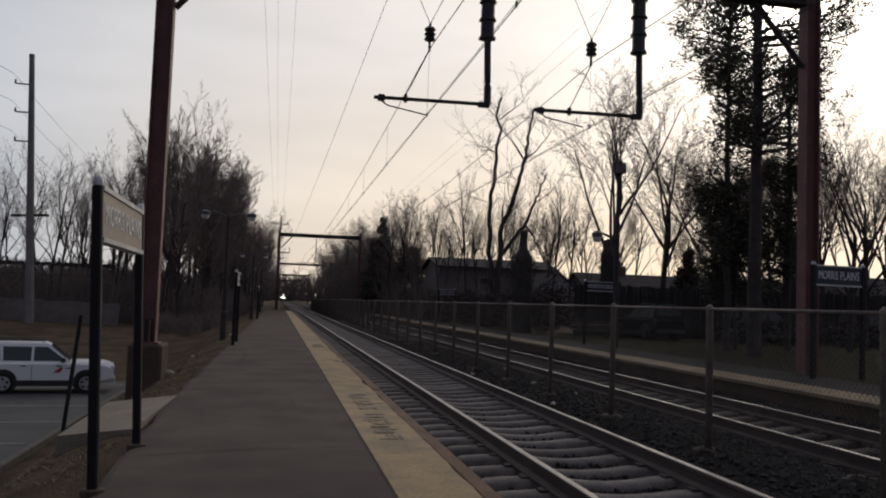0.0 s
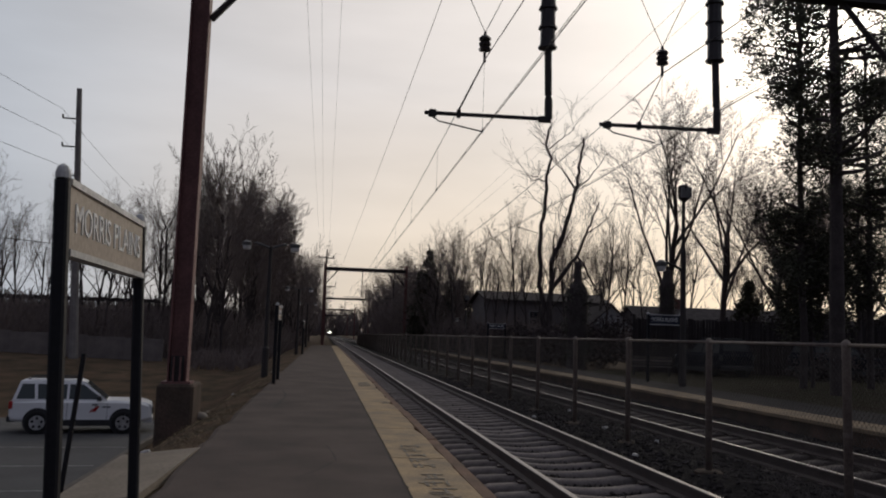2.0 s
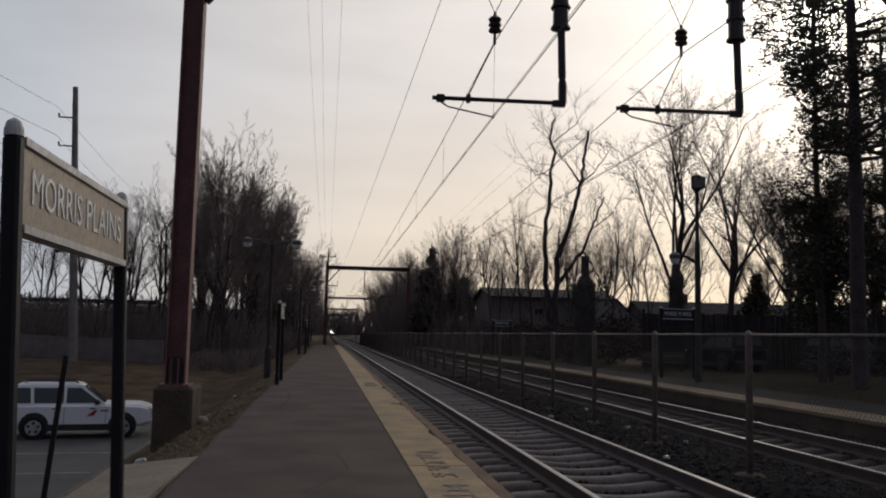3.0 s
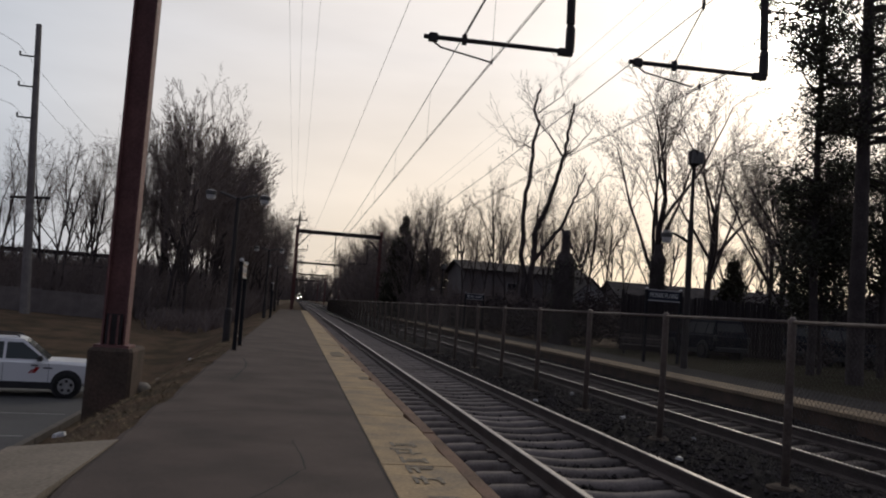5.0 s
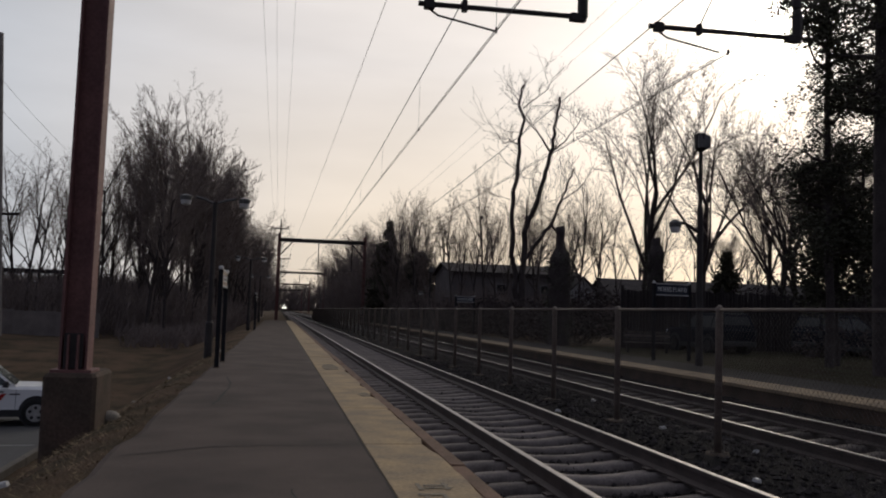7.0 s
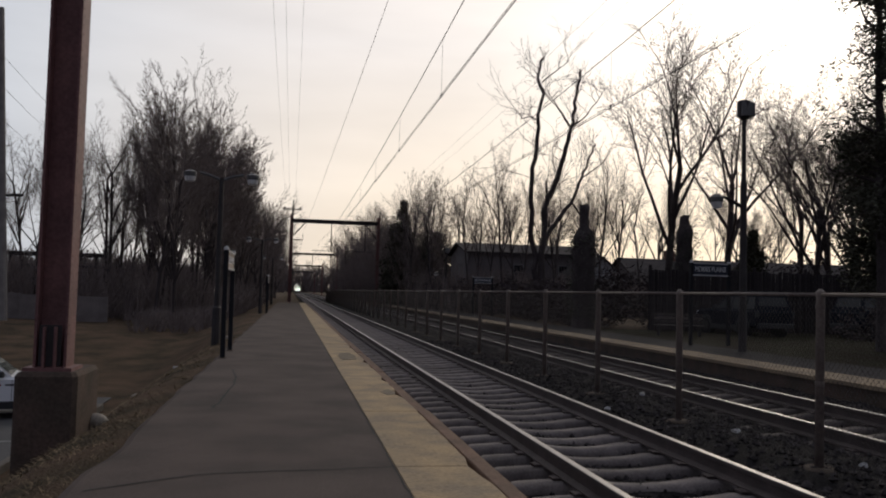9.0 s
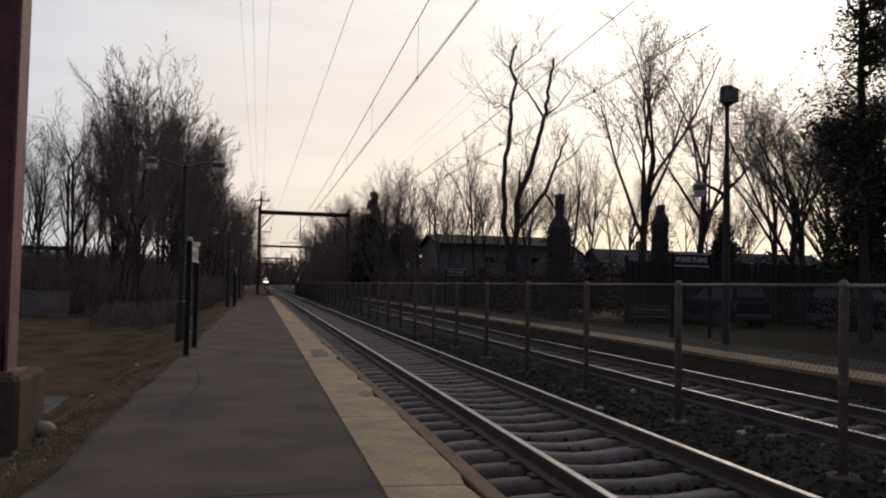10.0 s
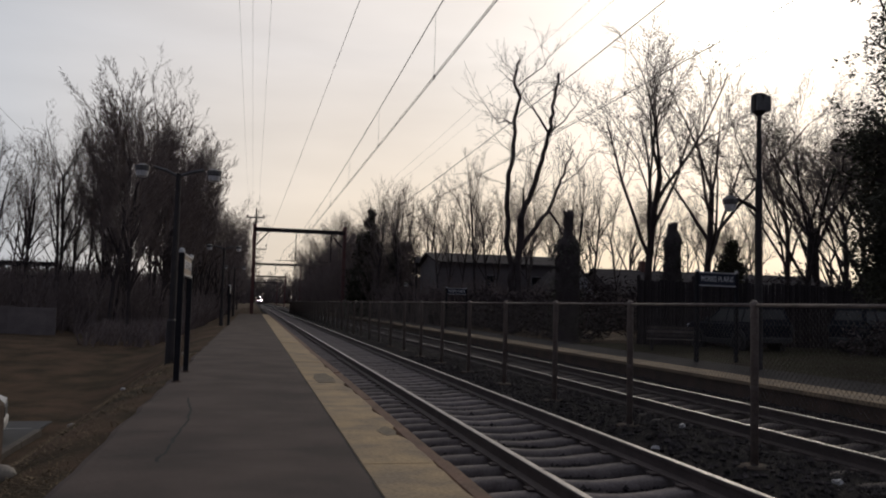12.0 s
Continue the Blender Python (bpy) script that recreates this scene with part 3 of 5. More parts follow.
def v_insulator(parent, x, y, z, z_beam):
    s = Shape()
    for k in range(3):
        s.tube([(x, y, z + 0.1 + 0.11 * k), (x, y, z + 0.14 + 0.11 * k), (x, y, z + 0.19 + 0.11 * k)], [0.12, 0.13, 0.08], 10)
    part("insulator", s, INSULATOR, parent)
    part("suspension_wire", Shape().tube([(x, y, z - 0.15), (x, y, z + 0.5)], 0.03, 6).tube([(x, y, z + 0.48), (x - 0.62, y, z_beam)], 0.008, 4).tube([(x, y, z + 0.48), (x + 0.62, y, z_beam)], 0.008, 4), DARKSTEEL, parent)


def portal(y, xl, xr, z_beam, detail):
    g = thing("catenary_portal", "oxide-red steel portal frame carrying the overhead wires", "catenary portal", group="overhead line portals")
    part("column", h_column(Shape(), xl, y, -0.6 if not detail else 0.35, z_beam + 0.9), REDSTEEL, g)
    part("column", h_column(Shape(), xr, y, -0.6, z_beam + 0.9), REDSTEEL, g)
    s = Shape().box(xl, xr, y - 0.17, y + 0.17, z_beam, z_beam + 0.05).box(xl, xr, y - 0.17, y + 0.17, z_beam + 0.4, z_beam + 0.45).box(xl, xr, y - 0.02, y + 0.02, z_beam + 0.05, z_beam + 0.4)
    part("beam", s, DARKSTEEL, g)
    for x, k in ((xl, 1), (xr, -1)):
        part("knee_brace", Shape().tube([(x + 0.2 * k, y, z_beam - 1.5), (x + 1.5 * k, y, z_beam + 0.02)], 0.07, 6), DARKSTEEL, g)
    part("mast", Shape().tube([(xl + 0.1, y, z_beam + 0.8), (xl + 0.1, y, z_beam + 2.6)], [0.09, 0.06], 8), DARKSTEEL, g)
    part("cross_arm", Shape().box(xl - 0.95, xl + 1.05, y - 0.06, y + 0.06, z_beam + 1.45, z_beam + 1.57), WOODPOLE, g)
    for dx in (-0.8, 0.1, 0.9):
        part("pin_insulator", Shape().tube([(xl + dx, y, z_beam + 1.57), (xl + dx, y, z_beam + 1.66), (xl + dx, y, z_beam + 1.8)], [0.03, 0.08, 0.05], 8), INSULATOR, g)
    if not detail:
        part("bracket", Shape().tube([(xl + 0.1, y, z_beam - 1.95), (xl + 1.3, y, z_beam - 1.95), (xl + 1.3, y, z_beam - 1.4)], 0.06, 6), DARKSTEEL, g)
    if detail:
        hanger(g, 1.8, y, z_beam, 2.5)
        hanger(g, 5.47, y, z_beam, 2.5)
        for x in (0.5, 4.32):
            part("link_rod", Shape().tube([(x, y - 0.02, 7.18), (x - 0.5, y - 0.02, 6.1)], 0.012, 5).box(x - 0.54, x - 0.46, y - 0.06, y + 0.06, 5.96, 6.13, 0.02), DARKSTEEL, g, "thin rod with a clamp on the arm")
        v_insulator(g, 0.5, y, 7.3, z_beam)
        v_insulator(g, 4.32, y, 7.3, z_beam)
        rivets = Shape()
        for k in range(80):
            for dy in (-0.13, 0.13):
                z = 0.7 + 0.1 * k
                rivets.tube([(xl + 0.178, y + dy, z), (xl + 0.186, y + dy, z)], [0.014, 0.008], 6)
        tagged(part("rivets", rivets, REDSTEEL, g), kind="stuff")
        ft = Shape().box(-5.52, -4.85, 17.62, 18.75, -1.9, 0.48, 0.05)
        part("footing", ft, OLD_CONCRETE, g, "stained square concrete footing")
        part("base_plate", Shape().box(xl - 0.26, xl + 0.26, y - 0.27, y + 0.27, 0.48, 0.52), REDSTEEL, g)
        for dx in (-0.06, 0.06):
            part("gusset", Shape().box(xl + dx - 0.014, xl + dx + 0.014, y - 0.24, y - 0.183, 0.52, 0.98, 0.005), REDSTEEL, g)
        # dark plate laid on the front for the shade inside a recessed slot
        part("slot_shade", Shape().box(xl - 0.12, xl + 0.12, y - 0.19, y - 0.183, 0.53, 1.0), DARKSTEEL, g, "dark plate painting the shade of a recessed slot at the column foot")
    else:
        for cx in TRACK_X:
            part("drop_post", Shape().tube([(cx + 1.0, y, z_beam), (cx + 1.0, y, 6.0)], 0.05, 6).tube([(cx + 1.0, y, 6.0), (cx - 1.2, y, 6.0)], 0.03, 5), DARKSTEEL, g)


BEAM_Z = 9.1
PORTALS = [(-70, -5.18, 10.1), (18.0, -5.2, 9.95), (106, -2.75, 7.1), (196, -2.75, 7.1), (288, -2.75, 7.1), (380, -2.75, 7.1)]
for i, (y, xl, xr) in enumerate(PORTALS):
    if i:
        portal(y, xl, xr, BEAM_Z, i == 1)


def wire_run(name, label, stops, radius, sag, droppers=None):
    s = Shape()
    line = []
    for (xa, ya, za), (xb, yb, zb) in zip(stops, stops[1:]):
        for i in range(24):
            t = i / 24
            line.append((xa + (xb - xa) * t, ya + (yb - ya) * t, za + (zb - za) * t - sag * 4 * t * (1 - t)))
    line.append(stops[-1])
    g = thing(name, label, "overhead wire", group="overhead wires")
    part("wire", s.tube(line, radius, 5), DARKSTEEL, g)
    return g, line


def build_wires():
    ys = [p[0] for p in PORTALS]
    for cx in (0.5, 4.32):
        g, mess = wire_run("messenger_wire", "dark messenger wire sagging between portals over the track", [(cx, y, 7.2) for y in ys], 0.010, 0.85)
        g2, cont = wire_run("contact_wire", "twin contact wire held level over the track", [(cx, y, 5.70) for y in ys], 0.009, 0.03)
        part("auxiliary_wire", Shape().tube([(cx, y, 5.74) for y in ys], 0.006, 4), DARKSTEEL, g2)
        clip = Shape().box(-0.012, 0.012, -0.025, 0.025, -0.09, 0.0).mesh("clip", DARKSTEEL)
        for m in mess[2:90:2]:
            z = 5.70
            part("dropper", Shape().tube([(m[0], m[1], m[2]), (m[0], m[1], z)], 0.004, 3), DARKSTEEL, g)
            part("clip", clip, DARKSTEEL, g2, at=pose(m[0], m[1], 5.76))
    for x in (-3.4, -3.0, -2.45):
        wire_run("feeder_wire", "thin feeder wire high over the platform", [(x, y, BEAM_Z + 1.75) for y in ys], 0.0042, 0.5)
    wire_run("static_wire", "thin static wire crossing from beam to bracket", [(0.4, -70, 9.9), (0.05, 18.1, 9.9), (-1.5, 106, 7.8), (-1.5, 196, 7.8), (-1.5, 288, 7.8)], 0.008, 0.2)
    for x in (6.3, 6.95):
        wire_run("feeder_wire", "thin feeder wire high over the far track", [(x, y, BEAM_Z + 1.3) for y in ys], 0.0042, 0.4)


build_wires()


# ---- name signs ----
def letters(parent, text, size, m, material):
    cu = bpy.data.curves.new("lettering", "FONT")
    cu.body, cu.size, cu.extrude, cu.align_x, cu.align_y = text, size, 0.004, "CENTER", "CENTER"
    cu.resolution_u = 3
    tmp = bpy.data.objects.new("lettering", cu)
    scene.collection.objects.link(tmp)
    me = bpy.data.meshes.new_from_object(tmp)
    bpy.data.objects.remove(tmp)
    me.materials.clear()
    me.materials.append(material)
    return part("lettering", me, material, parent, at=m)


def name_sign(at, width, top, board_h, face, post_r, label, text="MORRIS PLAINS", depth=0.0):
    """A station sign: board between two posts, facing +x and -x in its own space when turned; it runs along its own y."""
    g = thing("station_sign", label, "station sign", at, group="station name signs")
    for y in (0.0, width):
        p = part("post", Shape().box(-post_r, post_r, y - post_r, y + post_r, -0.25, top, 0.012), BLACK, g)
        part("footing", Shape().tube([(0, y, -0.2), (0, y, 0.012), (0, y, 0.022)], [0.085, 0.082, 0.065], 10), OLD_CONCRETE, g, "stained concrete pad")
        part("post_cap", Shape().tube([(0, y, top), (0, y, top + 0.03), (0, y, top + 0.06), (0, y, top + 0.075)], [post_r * 1.12, post_r * 1.1, post_r * 0.8, post_r * 0.2], 12), GREYWHITE, p, "pale rounded cap")
    z0, z1 = top - board_h - 0.03, top - 0.03
    part("board", Shape().box(-0.025, 0.025, post_r, width - post_r, z0, z1), face, g)
    fr = Shape().box(-0.04, 0.04, post_r, width - post_r, z1, z1 + 0.035).box(-0.04, 0.04, post_r, width - post_r, z0 - 0.035, z0)
    part("frame", fr, GREYWHITE, g, "pale metal trim")
    for s in (1, -1):
        m = pose(0.027 * s, width / 2, (z0 + z1) / 2, 90, 0, 90 * s)
        span = (width - 2 * post_r) * 0.88
        for word, dx in zip(text.split(), (-0.265, 0.265)):
            t = letters(g, word, board_h * 0.68, m @ pose(span * dx, 0, 0), WHITE)
            xs = [v.co.x for v in t.data.vertices]
            t.scale = (span * 0.47 / (max(xs) - min(xs)), 1, 1)
    return g


name_sign(pose(-3.77, 5.64, PZ, 0, -2.3), 1.87, 2.12, 0.33, TAN, 0.035, "tan station name sign on two black posts at the platform")
name_sign(pose(-3.77, 24.3, PZ), 2.0, 2.07, 0.3, TAN, 0.046, "station name sign on two black posts beside a platform lamp")
name_sign(pose(-3.85, 56.0, PZ), 2.0, 2.07, 0.3, TAN, 0.046, "far station name sign on two black posts on the platform")
name_sign(pose(9.15, 16.6, 0.1, 0, 0, -78), 1.5, 2.58, 0.40, BLUE, 0.05, "station name sign, navy board with white letters on the far platform")
name_sign(pose(9.25, 31.4, 0.1, 0, 0, -82), 1.32, 2.5, 0.32, BLUE, 0.05, "station name sign, navy board standing before a lamp mast")
name_sign(pose(9.1, 62.0, 0.1, 0, 0, -82), 1.32, 2.5, 0.32, BLUE, 0.05, "far station name sign with navy board across the tracks")


# ---- lamps ----
def platform_lamp(at, height, label):
    g = thing("platform_lamp", label, "platform lamp", at, group="platform lamps")
    part("pole", Shape().tube([(0, 0, -0.2), (0, 0, 0.9), (0, 0, 0.95), (0, 0, height)], [0.12, 0.11, 0.075, 0.06], 10), DARKSTEEL, g)
    for s in (1, -1):
        part("arm", Shape().tube([(0, 0, height - 0.06), (0.3 * s, 0, height + 0.06), (0.56 * s, 0, height + 0.12)], 0.04, 6), LAMPGREY, g)
        head = part("lamp_head", Shape().tube([(0.8 * s, 0, height + 0.17), (0.8 * s, 0, height + 0.12), (0.8 * s, 0, height + 0.0)], [0.07, 0.17, 0.155], 12), LAMPGREY, g)
        part("lens", Shape().tube([(0.8 * s, 0, height), (0.8 * s, 0, height - 0.11), (0.8 * s, 0, height - 0.14)], [0.145, 0.125, 0.06], 12), LENSWHITE, head, "milky lens")
    return g


platform_lamp(pose(-4.42, 30.5, 0.05, 0, 0, 8), 4.3, "dark platform lamp post with two arched heads")
platform_lamp(pose(-4.3, 59.2, 0.05, 0, 0, 12), 4.3, "platform lamp post with two heads by the thicket")
platform_lamp(pose(-4.3, 88.0, 0.05, 0, 0, 12), 4.3, "far platform lamp post with two heads")


def mast(at, height, label):
    g = thing("lamp_mast", label, "lamp mast", at, group="far platform masts")
    part("pole", Shape().tube([(0, 0, -0.2), (0, 0, 1.0), (0, 0, height * 0.72), (0, 0, height * 0.74), (0, 0, height)], [0.115, 0.105, 0.088, 0.062, 0.055], 10), DARKSTEEL, g)
    part("siren_head", Shape().tube([(0, 0, height - 0.05), (0, 0, height + 0.05), (0, 0, height + 0.45), (0, 0, height + 0.5)], [0.08, 0.17, 0.19, 0.14], 10), DARKSTEEL, g)
    part("siren_box", Shape().box(-0.19, 0.19, -0.18, 0.18, height + 0.04, height + 0.42, 0.03), LAMPGREY, g, "boxy grey floodlight head", at=pose(0.05, 0, 0.02))
    part("arm", Shape().tube([(0, 0, height * 0.615), (-0.35, 0, height * 0.645), (-0.62, 0, height * 0.66)], [0.06, 0.045, 0.035], 6), DARKSTEEL, g)
    h = part("lamp_head", Shape().tube([(-0.78, 0, height * 0.67), (-0.78, 0, height * 0.655), (-0.78, 0, height * 0.635)], [0.08, 0.19, 0.17], 10), LAMPGREY, g)
    part("lens", Shape().tube([(-0.78, 0, height * 0.635), (-0.78, 0, height * 0.61)], [0.16, 0.12], 10), LENSWHITE, h)
    return g


mast(pose(9.47, 28.8, 0.1), 6.35, "tall dark mast with a boxy head and a side lamp")
mast(pose(9.6, 75.0, 0.1), 4.6, "far dark lamp mast with a side lamp beside conifers")


# ---- utility poles ----
def utility_pole(at, height, label):
    g = thing("utility_pole", label, "utility pole", at, group="utility poles")
    part("pole", Shape().tube([(0, 0, -0.5), (0, 0, height)], [0.28, 0.16], 10), WOODPOLE, g)
    for k, z in enumerate((height - 1.95, height - 3.75, height - 5.6)):
        part("side_arm", Shape().tube([(0, 0, z), (-0.95, 0, z + 0.05)], 0.05, 6).tube([(-0.95, 0, z + 0.05), (-0.95, 0, z + 0.3)], 0.06, 6), DARKSTEEL, g)
    part("cross_arm", Shape().box(-1.1, 1.1, -0.06, 0.06, height - 10.35, height - 10.2), DARKSTEEL, g)
    return g


utility_pole(pose(-17.75, 57.0, -1.0, 0, -2.9), 17.45, "tall weathered wooden utility pole with side arms")
utility_pole(pose(-17.3, 104.0, -0.8), 13.5, "far utility pole standing among bare trees")
for k, z in enumerate((15.1, 13.35, 11.5)):
    g = thing("power_line", "thin power line strung between utility poles", "power line", group="power lines")
    line = []
    for a, b in (((-30, -30, z + 1.0), (-19.6, 57, z)), ((-19.6, 57, z), (-17.9, 104, z - 3.4))):
        for i in range(20):
            t = i / 20
            line.append(tuple(a[j] + (b[j] - a[j]) * t - (0.9 * 4 * t * (1 - t) if j == 2 else 0) for j in range(3)))
    part("wire", Shape().tube(line, 0.013, 4), DARKSTEEL, g)
g = thing("power_line", "thick cable from the low cross arm", "power line", group="power lines")
part("wire", Shape().tube([(-45, 20, 7.0), (-32, 38, 6.0), (-19.55, 57, 6.52)], 0.02, 4), DARKSTEEL, g)


# ---- trees ----
def seg_tubes(segs, sides, tip=0.0):
    """Tapered sticks; sticks no thicker than tip end in a point."""
    sh = Shape()
    for a, ra, b, rb in segs:
        d = (b - a)
        if d.length < 1e-5:
            continue
        d.normalize()
        u = d.cross(Vector((0.31, 0.2, 0.93)) if abs(d.z) < 0.9 else Vector((1, 0.2, 0))).normalized()
        w = d.cross(u)
        n = len(sh.v)
        if sides == 3 and ra <= tip:
            for k in range(3):
                t = 2 * math.pi * k / 3
                sh.v.append(tuple(a + (u * math.cos(t) + w * math.sin(t)) * ra * 1.5))
            sh.v.append(tuple(b))
            sh.f += [(n, n + 1, n + 3), (n + 1, n + 2, n + 3), (n + 2, n, n + 3)]
            continue
        for p, r in ((a, ra), (b, rb)):
            for k in range(sides):
                t = 2 * math.pi * k / sides
                sh.v.append(tuple(p + (u * math.cos(t) + w * math.sin(t)) * r))
        for k in range(sides):
            sh.f.append((n + k, n + (k + 1) % sides, n + sides + (k + 1) % sides, n + sides + k))
    return sh


def grow(rng, p, d, length, r, level, cfg, trunk, crown):
    steps = cfg["steps"][level]
    step = length / steps
    top = level == cfg["levels"] - 1
    for i in range(steps):
        wob = cfg["wobble"][level]
        d = (d + Vector((rng.gauss(0, wob), rng.gauss(0, wob), rng.gauss(0, wob) + cfg["rise"][level]))).normalized()
        q = p + d * step
        r2 = max(cfg["twig"], r * cfg["taper"][level])
        (trunk if level == 0 else crown).append((p, r, q, r2))
        p, r = q, r2
        if not top and (i + 1) / steps >= cfg["bare"][level]:
            for k in range(cfg["kids"][level]):
                az = rng.uniform(0, 2 * math.pi)
                side = Vector((math.cos(az), math.sin(az), 0))
                side = (side - d * side.dot(d)).normalized()
                sp = cfg["spread"][level] * rng.uniform(0.7, 1.25)
                nd = (d * math.cos(sp) + side * math.sin(sp)).normalized()
                ln = length * cfg["ratio"][level] * rng.uniform(0.65, 1.15) * (1.1 - 0.45 * i / steps)
                grow(rng, p, nd, ln, max(cfg["twig"], r * cfg["thin"][level]), level + 1, cfg, trunk, crown)


OPEN_CROWN = dict(levels=5, steps=(6, 7, 5, 4, 2), wobble=(0.035, 0.06, 0.08, 0.1, 0.14), rise=(0.0, 0.025, 0.02, 0.015, 0.01), taper=(0.92, 0.85, 0.8, 0.76, 0.7), bare=(0.35, 0.3, 0.2, 0.2, 0), kids=(2, 1, 2, 2, 0), spread=(0.5, 0.5, 0.6, 0.7, 0), ratio=(1.05, 0.52, 0.5, 0.55, 0), thin=(0.66, 0.64, 0.6, 0.65, 0), twig=0.0085, trunk=0.5)
TALL_THIN = dict(OPEN_CROWN, steps=(6, 6, 4, 3, 1), bare=(0.35, 0.25, 0.25, 0.3, 0), kids=(2, 1, 1, 2, 0), spread=(0.46, 0.48, 0.6, 0.7, 0), rise=(0.02, 0.05, 0.04, 0.03, 0.02), ratio=(0.55, 0.5, 0.52, 0.6, 0), trunk=0.72)
THICKET = dict(OPEN_CROWN, steps=(6, 6, 4, 3, 1), bare=(0.2, 0.2, 0.2, 0.3, 0), kids=(3, 1, 2, 2, 0), spread=(0.46, 0.36, 0.42, 0.5, 0), rise=(0.02, 0.06, 0.05, 0.04, 0.02), ratio=(0.62, 0.46, 0.5, 0.6, 0), trunk=0.66, twig=0.011)
BRUSH = dict(OPEN_CROWN, steps=(5, 5, 4, 2, 1), bare=(0.1, 0.15, 0.2, 0.3, 0), kids=(2, 2, 1, 2, 0), spread=(0.55, 0.52, 0.6, 0.7, 0), rise=(0.02, 0.055, 0.04, 0.03, 0.02), ratio=(0.66, 0.5, 0.55, 0.6, 0), trunk=0.62, twig=0.01)


def tree_kind(name, seed, height, radius, cfg):
    rng = random.Random(seed)
    trunk, crown = [], []
    grow(rng, Vector((0, 0, -0.4)), Vector((0, 0, 1)), height * cfg["trunk"], radius, 0, cfg, trunk, crown)
    big = [s for s in crown if s[1] > 0.05]
    small = [s for s in crown if s[1] <= 0.05]
    tr = seg_tubes(trunk + big, 6).mesh("trunk", BARK, True)
    cr = seg_tubes(small, 3, cfg["twig"] * 1.25).mesh("crown", TWIG)
    return tr, cr


KINDS = {}


def kind(key):
    if key not in KINDS:
        base, seed = key.split(":")
        spec = {"open": (18, 0.26, OPEN_CROWN), "tall": (17, 0.15, TALL_THIN), "brush": (13, 0.11, BRUSH), "thicket": (15.5, 0.13, THICKET)}[base]
        KINDS[key] = tree_kind(base, int(seed) * 7 + 3, *spec)
    return KINDS[key]


def bare_tree(key, x, y, scale, label, turn=0.0, lean=(0, 0), group="bare trees"):
    tr, cr = kind(key)
    g = thing("bare_tree", label, "tree", pose(x, y, ground_z(x, y), lean[0], lean[1], turn), group)
    g.scale = (scale, scale, scale)
    part("trunk", tr, BARK, g)
    part("crown", cr, TWIG, g)
    return g


